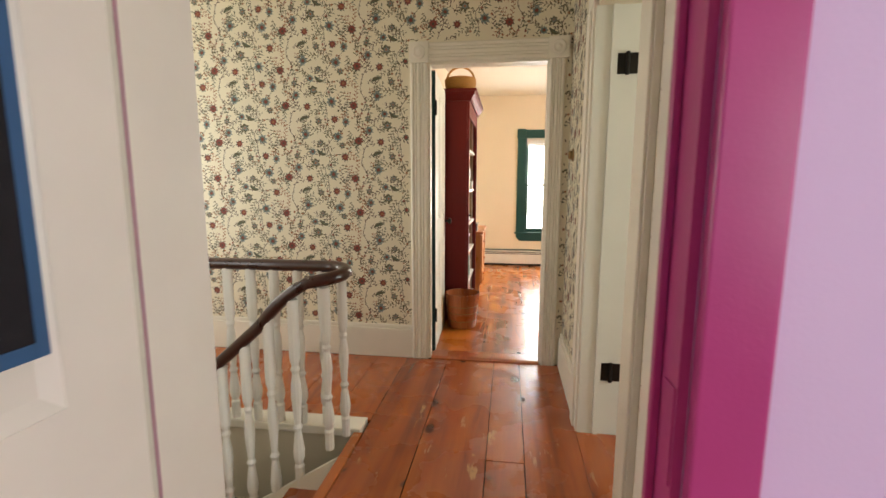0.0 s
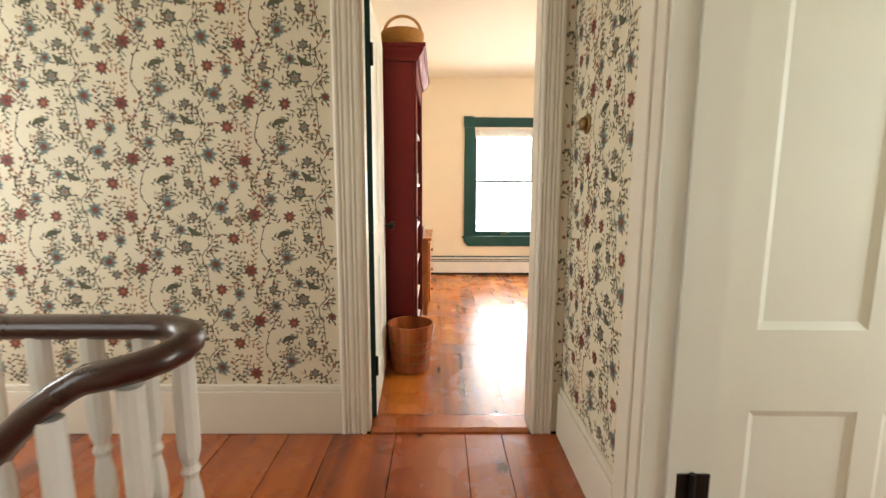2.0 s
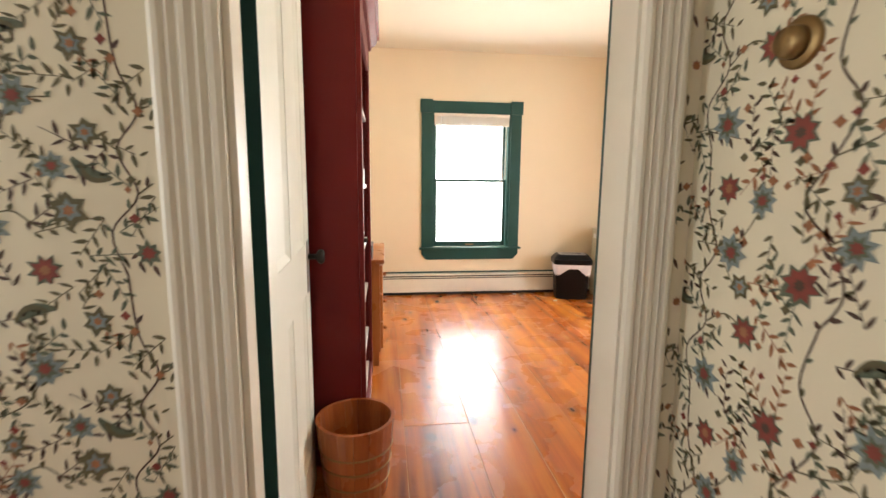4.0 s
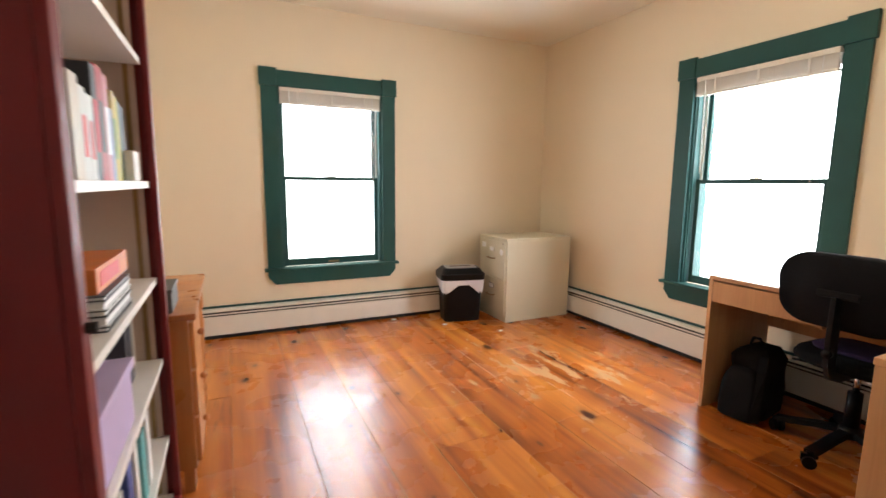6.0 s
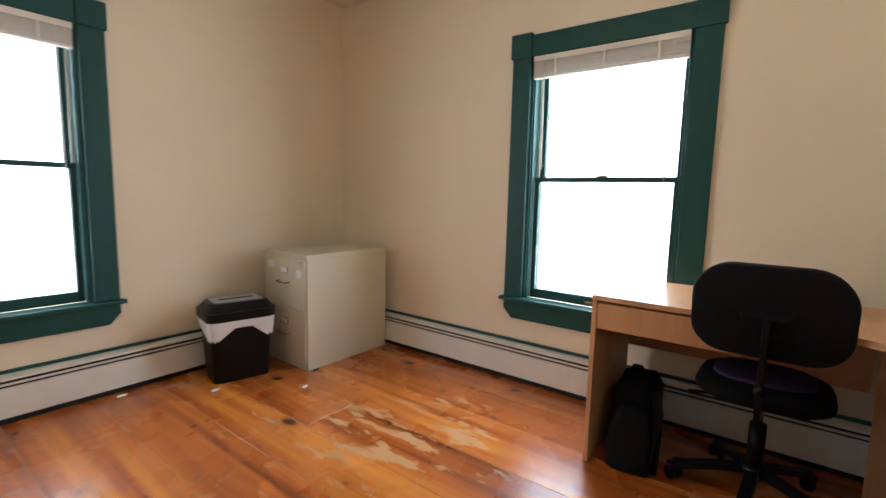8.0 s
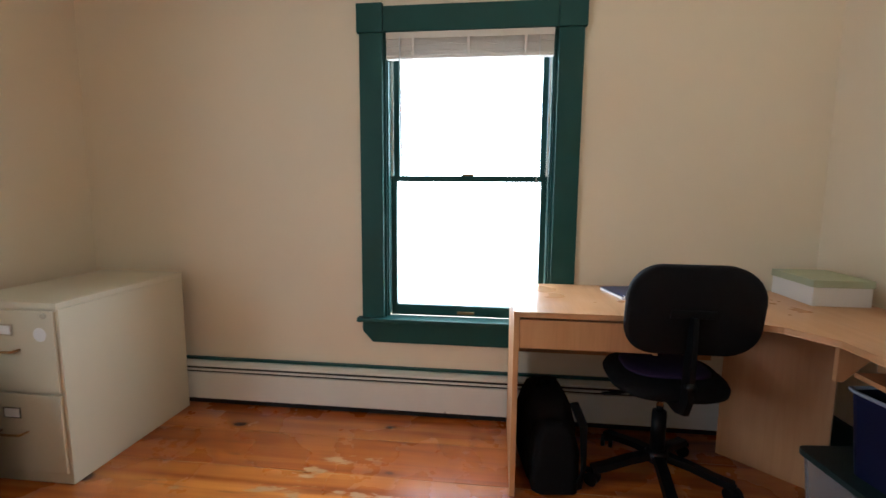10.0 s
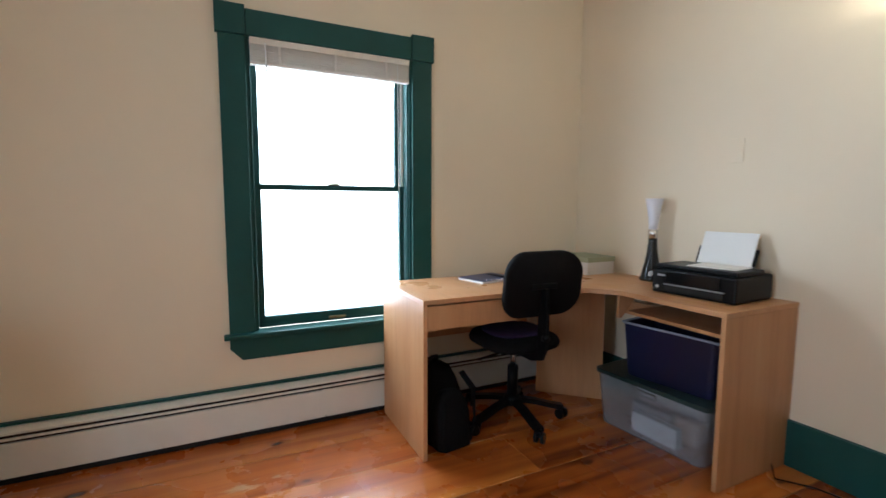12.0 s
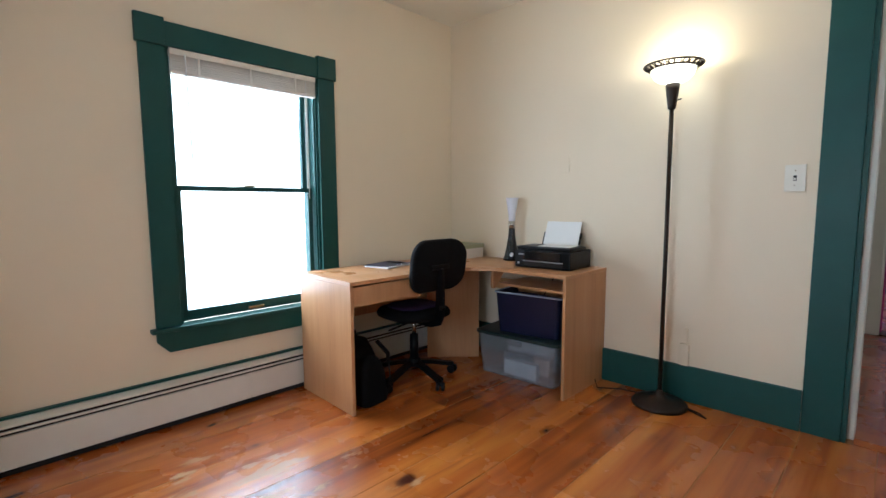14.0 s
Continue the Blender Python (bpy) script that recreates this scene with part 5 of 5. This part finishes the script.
part("column_sleeve", lathe([(0.030, 0.135), (0.028, 0.30)], n=18), BLACK, ch, smooth=True)
part("gas_lift", lathe([(0.014, 0.295), (0.014, 0.405)], n=14), CHROME, ch, "chrome gas lift", smooth=True)
part("seat_plate", box(-0.10, 0.10, -0.09, 0.09, 0.40, 0.426), BLACK, ch, bevel=0.006)
part("lever", rod((-0.02, 0.08, 0.388), (-0.05, 0.24, 0.38), 0.006), BLACK, ch)


def cushion(w, d, z0, z1, r, puff=0.018):
    bm = bmesh.new()
    rings = []
    for k, z in ((0.90, z0), (0.99, z0 + (z1 - z0) * 0.25), (1.0, z0 + (z1 - z0) * 0.6), (0.95, z1), (0.80, z1 + puff * 0.6), (0.4, z1 + puff)):
        rings.append([bm.verts.new((x * k, y * k, z)) for x, y in rounded(w, d, r, 8)])
    for p, q in zip(rings, rings[1:]):
        for i in range(len(p)):
            j = (i + 1) % len(p)
            bm.faces.new((p[i], p[j], q[j], q[i]))
    bm.faces.new(rings[0][::-1])
    bm.faces.new(rings[-1])
    return bm


part("seat", cushion(0.43, 0.43, 0.425, 0.475, 0.15), FABRIC, ch, "black padded seat", smooth=True)
part("seat_cloth", cushion(0.28, 0.32, 0.489, 0.503, 0.10, 0.006), PURPLE, ch, "purple cloth on the seat", smooth=True)
tilt = Matrix.Translation((-0.205, 0, 0.78)) @ Matrix.Rotation(radians(-8), 4, "Y") @ Matrix.Rotation(radians(90), 4, "Y") @ Matrix.Rotation(radians(90), 4, "Z")
bm = bmesh.new()
rings = []
for k, z in ((0.93, -0.036), (0.985, -0.03), (1.0, -0.02), (0.99, 0.0), (0.93, 0.018), (0.7, 0.026), (0.3, 0.029)):
    rings.append([bm.verts.new((x * k, y * k, z - 0.6 * x * x)) for x, y in rounded(0.445, 0.325, 0.115, 9)])
for p, q in zip(rings, rings[1:]):
    for i in range(len(p)):
        j = (i + 1) % len(p)
        bm.faces.new((p[i], p[j], q[j], q[i]))
bm.faces.new(rings[0][::-1]), bm.faces.new(rings[-1])
bmesh.ops.transform(bm, matrix=tilt, verts=bm.verts)
part("backrest", bm, FABRIC, ch, "rounded black backrest", smooth=True)
part("back_bar", sweep([(-0.05, 0, 0.41), (-0.17, 0, 0.412), (-0.235, 0, 0.432), (-0.252, 0, 0.47), (-0.256, 0, 0.60), (-0.250, 0, 0.76)], [(0.033, -0.010), (0.033, 0.010), (-0.033, 0.010), (-0.033, -0.010)], up=(0, 1, 0)), BLACK, ch, bevel=0.003)
part("back_bracket", box(-0.262, -0.236, -0.075, 0.075, 0.755, 0.785), BLACK, ch, bevel=0.005)
part("adjust_knob", rod((-0.262, 0, 0.52), (-0.29, 0, 0.52), 0.018), BLACK, ch, smooth=True)

# backpack under the desk
MK = Matrix.Translation((2.50, 4.82, 0)) @ Matrix.Rotation(radians(8), 4, "Z")
bp_ = thing("backpack", label="black fabric backpack slumped under the desk", category="backpack", m=MK)


def lump(w, d, h, seed, at=(0, 0, 0), lean=0.0, amp=0.018):
    bm = bmesh.new()
    rings = []
    for k, z in ((0.86, 0.0), (0.98, 0.03), (1.0, 0.3), (0.97, 0.6), (0.88, 0.82), (0.66, 0.95), (0.3, 1.0)):
        rings.append([bm.verts.new((at[0] + x * k + lean * z, at[1] + y * k, at[2] + h * z)) for x, y in rounded(w, d, min(w, d) * 0.32, 7)])
    for p, q in zip(rings, rings[1:]):
        for i in range(len(p)):
            j = (i + 1) % len(p)
            bm.faces.new((p[i], p[j], q[j], q[i]))
    bm.faces.new(rings[0][::-1])
    bm.faces.new(rings[-1])
    for v in bm.verts:
        if v.co.z > 0.01:
            v.co += Vector((noise.noise(v.co * 11 + Vector((seed, 0, 0))), noise.noise(v.co * 11 + Vector((0, seed, 0))), 0.6 * noise.noise(v.co * 9 + Vector((0, 0, seed))))) * amp
    return bm


part("main_pouch", lump(0.33, 0.20, 0.365, 3, lean=0.03, amp=0.034), FABRIC, bp_, smooth=True)
part("front_pocket", lump(0.12, 0.19, 0.27, 8, (-0.16, 0.0, 0.005), 0.02), FABRIC, bp_, smooth=True)
part("strap", sweep([(-0.13, -0.08, 0.345), (-0.20, -0.10, 0.28), (-0.22, -0.10, 0.12), (-0.19, -0.09, 0.012)], [(0.018, 0.003), (0.018, -0.003), (-0.018, -0.003), (-0.018, 0.003)]), FABRIC, bp_)
part("carry_loop", sweep([(0.0, -0.03, 0.36), (-0.02, -0.01, 0.405), (-0.02, 0.02, 0.405), (0.0, 0.04, 0.36)], circle(0.008, 6)), FABRIC, bp_, smooth=True)


# ---------------------------------------------------------------- torchiere lamps
def torchiere(x, y, h, bowl, lit, label):
    t = thing("floor_lamp", (x, y, 0), label, "lamp")
    part("base", lathe([(0.145, 0), (0.148, 0.012), (0.14, 0.022), (0.11, 0.032), (0.07, 0.038), (0.055, 0.046), (0.03, 0.056), (0.02, 0.075), (0.013, 0.09)], (x, y, 0), 36), BRONZE, t, "round dark bronze base", smooth=True)
    part("pole", lathe([(0.0115, 0.085), (0.0115, h - 0.22)], (x, y, 0), 14), BRONZE, t, smooth=True)
    part("socket", lathe([(0.013, h - 0.222), (0.020, h - 0.215), (0.022, h - 0.20), (0.026, h - 0.17), (0.030, h - 0.145), (0.033, h - 0.115), (0.036, h - 0.086)], (x, y, 0), 20), BRONZE, t, smooth=True)
    part("switch_key", rod((x - 0.02, y + 0.01, h - 0.178), (x - 0.055, y + 0.03, h - 0.176), 0.002, 0.004), BRONZE, t)
    part("bowl", lathe([(0.030, h - 0.079), (0.062, h - 0.074), (0.088, h - 0.058), (0.104, h - 0.032), (0.110, h - 0.008), (0.106, h - 0.008), (0.098, h - 0.034), (0.080, h - 0.057), (0.03, h - 0.072)], (x, y, 0), 36), bowl, t, "glowing glass bowl", smooth=True)
    if lit:
        for r, z in ((0.112, h - 0.008), (0.146, h + 0.010)):
            ring = [(x + r * math.cos(a), y + r * math.sin(a), z) for a in [2 * math.pi * i / 48 for i in range(49)]]
            part("rim_ring", sweep(ring, circle(0.0045, 6)), BRONZE, t, smooth=True)
        for i in range(24):
            a = 2 * math.pi * i / 24
            p = Vector((x + 0.129 * math.cos(a), y + 0.129 * math.sin(a), h + 0.001))
            e1, e2 = Vector((-math.sin(a), math.cos(a), 0)), Vector((math.cos(a), math.sin(a), 0.55)).normalized()
            k = 0.013 if i % 2 else 0.009
            ring = [p + e1 * k * 1.15 * math.cos(b) + e2 * 0.018 * math.sin(b) for b in [2 * math.pi * j / 10 for j in range(11)]]
            part("rim_scroll", sweep(ring, circle(0.0032 + 0.002 * (i % 2), 5), up=(0.31, 0.2, 0.93)), BRONZE, t)
    return t


LX, LY, LH = 1.145, 3.645, 1.872
torchiere(LX, LY, LH, BOWL, True, "lit bronze torchiere floor lamp with a pierced rim")
bulb = new("torchiere_bulb", bpy.data.lights.new("torchiere_bulb", "POINT"))
bulb.data.energy, bulb.data.color, bulb.data.shadow_soft_size = 11, (1.0, 0.78, 0.50), 0.03
bulb.location = (LX, LY, LH + 0.02)
solid("lamp_cord", sweep([(LX - 0.13, LY - 0.03, 0.006), (LX - 0.25, LY + 0.02, 0.005), (LX - 0.2, 3.62, 0.005), (LX + 0.05, 3.56, 0.006), (LX + 0.25, 3.6, 0.005), (LX + 0.36, 3.68, 0.005), (LX + 0.42, 3.6, 0.03), (LX + 0.44, 3.53, 0.10)], circle(0.0035, 6)), BLACK, "black lamp cord trailing over the floor", "cable", smooth=True)

# wall plates on the south office wall
def plate(name, x, z, w, h, label, toggle):
    y = wall_y(x)
    p = thing(name, (x, y, z), label, "wall plate")
    part("plate", box(x - w / 2, x + w / 2, y - 0.001, y + 0.006, z - h / 2, z + h / 2), PLATE if toggle else CREAM, p, bevel=0.002)
    if toggle:
        part("toggle_slot", box(x - 0.007, x + 0.007, y + 0.0062, y + 0.0075, z - 0.013, z + 0.013), DARK, p)
        part("toggle", box(x - 0.004, x + 0.004, y + 0.0076, y + 0.018, z - 0.009, z + 0.001), PLATE, p)
        for s_ in (-0.036, 0.036):
            part("screw", rod((x, y + 0.0055, z + s_), (x, y + 0.0072, z + s_), 0.003), BRASS, p)
    return p


plate("light_switch", 0.615, 1.27, 0.085, 0.13, "ivory toggle light switch plate on the cream wall", True)
plate("blank_wall_plate", 1.86, 1.42, 0.07, 0.115, "painted-over blank plate on the cream wall", False)
oc = thing("surface_outlet", (1.07, wall_y(1.07), 0.3), "cream painted surface outlet box behind the lamp, with a strip for the lamp's shadow line", "outlet")
yo = wall_y(1.07)
part("box", box(1.045, 1.095, yo, yo + 0.03, 0.215, 0.34), CREAM, oc, bevel=0.003)
# cream strip modelled where only the lamp's shadow line falls
part("conduit", box(1.055, 1.075, yo, yo + 0.014, 0.342, 0.43), CREAM, oc, bevel=0.003)

# ---------------------------------------------------------------- far bedroom, seen through both doorways
pk = thing("magenta_curtain", (0.75, -3.7, 0), "long magenta curtain on a rod", "curtain")
bm = bmesh.new()
cols = []
for i in range(33):
    x = 0.52 + 0.40 * i / 32
    y = -3.66 + 0.025 * math.sin(i * 1.25)
    cols.append((bm.verts.new((x, y, 0.004)), bm.verts.new((x, y, 1.98))))
for p, q in zip(cols, cols[1:]):
    bm.faces.new((p[0], q[0], q[1], p[1]))
r_ = bmesh.ops.extrude_face_region(bm, geom=bm.faces[:])
bmesh.ops.translate(bm, verts=[v for v in r_["geom"] if isinstance(v, bmesh.types.BMVert)], vec=(0, -0.004, 0))
part("cloth", bm, mat("magenta_cloth", (0.55, 0.05, 0.24), 0.8, var=0.1), pk, smooth=True)
part("rod", rod((0.42, -3.68, 2.0), (1.6, -3.68, 2.0), 0.012), SILVER, pk)
fr = thing("framed_picture", (0.24, -3.78, 1.6), "black framed panel of small pictures on the lilac wall", "picture")
part("frame", box(0.02, 0.46, -3.80, -3.775, 1.22, 2.02), BLACK, fr, bevel=0.004)
part("mount", box(0.045, 0.435, -3.7748, -3.772, 1.245, 1.995), mat("tan_mount", (0.45, 0.36, 0.18), 0.6), fr)
for i in range(3):
    part("print", box(0.09, 0.39, -3.7718, -3.770, 1.29 + 0.24 * i, 1.48 + 0.24 * i), mat("dark_print", (0.05, 0.045, 0.04), 0.5, var=0.5, scale=20), fr)
torchiere(0.30, -3.35, 1.80, BOWLOFF, False, "black torchiere floor lamp with a white bowl in the bedroom")
bh = thing("bedroom_heater", (0, -3.77, 0), "white baseboard heater on the lilac wall", "heater")
part("cover", box(-0.95, 2.1, -3.8, -3.74, 0.03, 0.22), HEATER, bh, bevel=0.004)
bb_ = thing("dark_bag", (0.58, -3.3, 0), "dark bag standing on the bedroom floor", "bag")
part("body", lump(0.3, 0.25, 0.42, 5, (0.62, -3.3, 0)), FABRIC, bb_, smooth=True)
solid("round_rug", lathe([(0.001, 0.0), (0.22, 0.0), (0.22, 0.008), (0.001, 0.008)], (0.46, -1.9, 0), 24), mat("grey_rug", (0.07, 0.07, 0.09), 0.9, var=0.3, scale=40), "small round grey mat on the bedroom floor", "rug")

# scraps on the office floor
for x, y, k in ((1.60, 6.86, 1), (1.24, 7.17, 2), (1.95, 6.52, 3)):
    bm = lathe([(0.012, 0.0), (0.017, 0.004), (0.010, 0.009), (0.003, 0.010)], (x, y, 0.0005), 9, sx=1.6, sy=0.7)
    for v in bm.verts:
        v.co += Vector((noise.noise(v.co * 60 + Vector((k, 0, 0))), noise.noise(v.co * 60 + Vector((0, k, 0))), 0)) * 0.006
    solid("paper_scrap", bm, SHEET, "small white scrap of paper on the floorboards", "scrap", group="scraps on the floor")

# ---------------------------------------------------------------- outside
ground = solid("ground", box(-60, 60, -60, 60, -3.6, -3.5), mat("grass", (0.08, 0.13, 0.04), 0.9, var=0.35, scale=0.8), "mown grass round the house", "ground", "structure")

# ---------------------------------------------------------------- wallpaper motifs
INK = [mat("ink_red", (0.24, 0.055, 0.042), 0.7, var=0.3, scale=60), mat("ink_blue", (0.22, 0.27, 0.27), 0.7, var=0.3, scale=60), mat("ink_olive", (0.13, 0.115, 0.06), 0.7, var=0.3, scale=60),
       mat("ink_green", (0.12, 0.14, 0.095), 0.7, var=0.3, scale=60), mat("ink_rust", (0.34, 0.15, 0.07), 0.7, var=0.3, scale=60), mat("ink_dark", (0.09, 0.055, 0.04), 0.7, var=0.2, scale=60)]
U, V = 0.53, 0.50


def motif_tile(seed=11):
    """Flat shapes of one repeat: (layer, ink, outline)."""
    rnd = random.Random(seed)
    out = []

    def leaf(x, y, a, l, w, ink, layer=1):
        c, s = math.cos(a), math.sin(a)
        out.append((layer, ink, [(x + c * p - s * q, y + s * p + c * q) for p, q in ((0, 0), (l * 0.35, w), (l * 0.7, w * 0.75), (l, 0), (l * 0.65, -w * 0.8), (l * 0.3, -w))]))

    def flower(x, y, r, petals, inks, turn=0.0):
        for k, (f_, ink) in enumerate(inks):
            pts = []
            for i in range(petals * 2):
                a = turn + math.pi * i / petals
                rr = r * f_ * (1.0 if i % 2 == 0 else 0.62) * rnd.uniform(0.88, 1.1)
                pts.append((x + 1.12 * rr * math.cos(a), y + 1.12 * rr * math.sin(a)))
            out.append((2 + k, ink, pts))

    def stem(pts, w=0.0024, ink=2, leaves=True):
        sm = []
        for i in range(len(pts) - 1):
            p0, p1, p2, p3 = pts[max(i - 1, 0)], pts[i], pts[i + 1], pts[min(i + 2, len(pts) - 1)]
            for j in range(5):
                t = j / 5
                sm.append(tuple(0.5 * (2 * p1[k] + (p2[k] - p0[k]) * t + (2 * p0[k] - 5 * p1[k] + 4 * p2[k] - p3[k]) * t * t + (3 * p1[k] - p0[k] - 3 * p2[k] + p3[k]) * t ** 3) for k in (0, 1)))
        sm.append(pts[-1])
        for i in range(len(sm) - 1):
            (x0, y0), (x1, y1) = sm[i], sm[i + 1]
            d = math.hypot(x1 - x0, y1 - y0) or 1
            nx, ny = -(y1 - y0) / d * w / 2, (x1 - x0) / d * w / 2
            out.append((0, ink, [(x0 + nx, y0 + ny), (x0 - nx, y0 - ny), (x1 - nx, y1 - ny), (x1 + nx, y1 + ny)]))
            if leaves and i % 3 == 1:
                a = math.atan2(y1 - y0, x1 - x0) + rnd.choice((0.8, -0.8))
                leaf(x1, y1, a, rnd.uniform(0.014, 0.024), rnd.uniform(0.003, 0.005), rnd.choice((2, 2, 3, 5)))

    def sprig(x, y, a, ink):
        c, s = math.cos(a), math.sin(a)
        out.append((0, ink, [(x - s * 0.001, y + c * 0.001), (x + s * 0.001, y - c * 0.001), (x + 0.085 * c + s * 0.0007, y + 0.085 * s - c * 0.0007), (x + 0.085 * c - s * 0.0007, y + 0.085 * s + c * 0.0007)]))
        for i in range(rnd.randint(5, 8)):
            d = 0.013 * i
            leaf(x + d * math.cos(a), y + d * math.sin(a), a + (0.9 if i % 2 else -0.9), rnd.uniform(0.018, 0.030), rnd.uniform(0.0028, 0.0046), ink)

    stem([(0.10, 0.0), (0.13, 0.06), (0.10, 0.13), (0.05, 0.19), (0.09, 0.26), (0.12, 0.33), (0.08, 0.40), (0.10, 0.5)], 0.0040, 5)
    stem([(0.10, 0.13), (0.17, 0.16), (0.22, 0.13), (0.27, 0.15)], 0.003)
    stem([(0.09, 0.26), (0.16, 0.29), (0.20, 0.35), (0.26, 0.36)], 0.003)
    stem([(0.36, 0.04), (0.34, 0.12), (0.39, 0.19), (0.36, 0.27), (0.40, 0.34), (0.37, 0.42), (0.36, 0.54)], 0.0036, 5)
    stem([(0.39, 0.19), (0.44, 0.22), (0.49, 0.20)], 0.003)
    stem([(0.36, 0.27), (0.31, 0.30), (0.28, 0.27)], 0.003)
    stem([(0.40, 0.34), (0.46, 0.37), (0.50, 0.43)], 0.003)
    for x, y, r, kind in ((0.06, 0.06, 0.036, 0), (0.27, 0.16, 0.034, 3), (0.49, 0.20, 0.032, 2), (0.20, 0.36, 0.034, 1), (0.40, 0.08, 0.038, 1), (0.44, 0.34, 0.036, 1), (0.13, 0.21, 0.026, 3), (0.31, 0.30, 0.026, 3), (0.50, 0.44, 0.030, 1), (0.30, 0.45, 0.028, 3), (0.22, 0.05, 0.030, 2), (0.14, 0.13, 0.030, 1), (0.47, 0.28, 0.026, 3), (0.03, 0.30, 0.033, 0), (0.25, 0.24, 0.027, 1), (0.42, 0.46, 0.030, 2)):
        inks = {0: ((1.08, 3), (0.86, 0), (0.3, 5)), 1: ((1.0, 1), (0.62, 3), (0.36, 0)), 2: ((1.0, 3), (0.8, 0), (0.35, 4)), 3: ((1.0, 2), (0.6, 1), (0.3, 4))}[kind]
        flower(x, y, r * 0.96, 8 if kind != 3 else 6, inks, rnd.random())
    for x, y, a in ((0.16, 0.45, 0.3), (0.35, 0.22, 2.6)):
        for k, (l, ink) in enumerate(((0.075, 3), (0.06, 2))):
            pts = []
            for i in range(7):
                t = i / 6
                pts.append((t * l, 0.02 * math.sin(t * 3.0) + 0.007))
            for i in range(6, -1, -1):
                t = i / 6
                pts.append((t * l, 0.02 * math.sin(t * 3.0) - (0.016 if k == 0 else 0.002) * math.sin(t * 3.1) - 0.001))
            out.append((1 + k, ink, [(x + math.cos(a) * p - math.sin(a) * q, y + math.sin(a) * p + math.cos(a) * q) for p, q in pts]))
    placed = 0
    while placed < 54:
        sprig(rnd.uniform(0, U), rnd.uniform(0, V), rnd.uniform(0, 6.28), rnd.choice((2, 2, 3, 4, 5)))
        placed += 1
    for i in range(34):
        x, y = rnd.uniform(0, U), rnd.uniform(0, V)
        flower(x, y, rnd.uniform(0.006, 0.010), 4, ((1.0, rnd.choice((4, 2, 0, 4))),))
    return out


TILE = motif_tile()


def paper(name, parent, place, u0, u1, v0, v1, holes=(), shift=0.0):
    """The printed motifs over a stretch of wall; place(u, v, lift) gives the world point."""
    verts, faces, inks = [], [], []
    i0, i1 = int(math.floor((u0 - shift) / U)) - 1, int(math.ceil((u1 - shift) / U)) + 1
    j0, j1 = int(math.floor(v0 / V)) - 1, int(math.ceil(v1 / V)) + 1
    for i in range(i0, i1):
        for j in range(j0, j1):
            ou, ov = shift + i * U, j * V + (V / 2 if i % 2 else 0)
            for layer, ink, pts in TILE:
                p = [(ou + x, ov + y) for x, y in pts]
                cu, cv = sum(q[0] for q in p) / len(p), sum(q[1] for q in p) / len(p)
                us, vs = [q[0] for q in p], [q[1] for q in p]
                if min(us) < u0 or max(us) > u1 or min(vs) < v0 or max(vs) > v1:
                    if cu < u0 or cu > u1 or cv < v0 or cv > v1:
                        continue
                    p = [(min(max(a, u0), u1), min(max(b, v0), v1)) for a, b in p]
                if any(h0 < max(us) and min(us) < h1 and k0 < max(vs) and min(vs) < k1 for h0, h1, k0, k1 in holes):
                    continue
                n0 = len(verts)
                verts += [place(a, b, 0.0005 + 0.0004 * layer) for a, b in p]
                faces.append(tuple(range(n0, n0 + len(p))))
                inks.append(ink)
    me = bpy.data.meshes.new(name)
    me.from_pydata(verts, [], faces)
    for one in INK:
        me.materials.append(one)
    me.polygons.foreach_set("material_index", inks)
    ob = new(name, me)
    ob.parent = parent
    return tagged(ob, "printed flowers, leaves and vines", kind="stuff")


paper("printed_pattern", hall_north, lambda u, v, l: (u, HN - l, v), HW, HE, 0.245, H, [(DL - 0.137, DH + cr_ + 0.005, 0, DT + 0.14)], 0.04)
paper("printed_pattern", hall_east, lambda u, v, l: (HE - l, -u, v), -HN, -(HS + 0.02), 0.245, H, [(-(CN + 0.15), -(CS - 0.15), 0, DT + 0.17)], 0.11)
paper("printed_pattern", lower_wall, lambda u, v, l: (u, SY - 0.004 - l, v), HW, SX, -2.4, -0.46, (), 0.0)

# ---------------------------------------------------------------- floorboards, last
lay(floor_office, PINE, WX, EX, 3.456, NY, [0.262, 0.305, 0.33, 0.28, 0.245, 0.36, 0.30], 3, [(), (0.7,), (0.28,), (), (), (0.45,), ()], 0.0019)
lay(floor_hall, HALLPINE, SX + 0.036, HE - 0.0, HS + 0.021, 3.269, [0.30, 0.335, 0.175, 0.24, 0.2], 5, [(), (), (0.5,), (), ()], 0.0018)
lay(floor_hall, HALLPINE, HW, SX + 0.036, SY + 0.101, 3.269, [0.30, 0.26, 0.34, 0.28], 6, [()], 0.0018)
lay(floor_bedroom, HALLPINE, -1.0, 2.2, -3.8, HS - 0.171, [0.30, 0.26, 0.34, 0.28], 7, [(0.4,), (0.7,)])
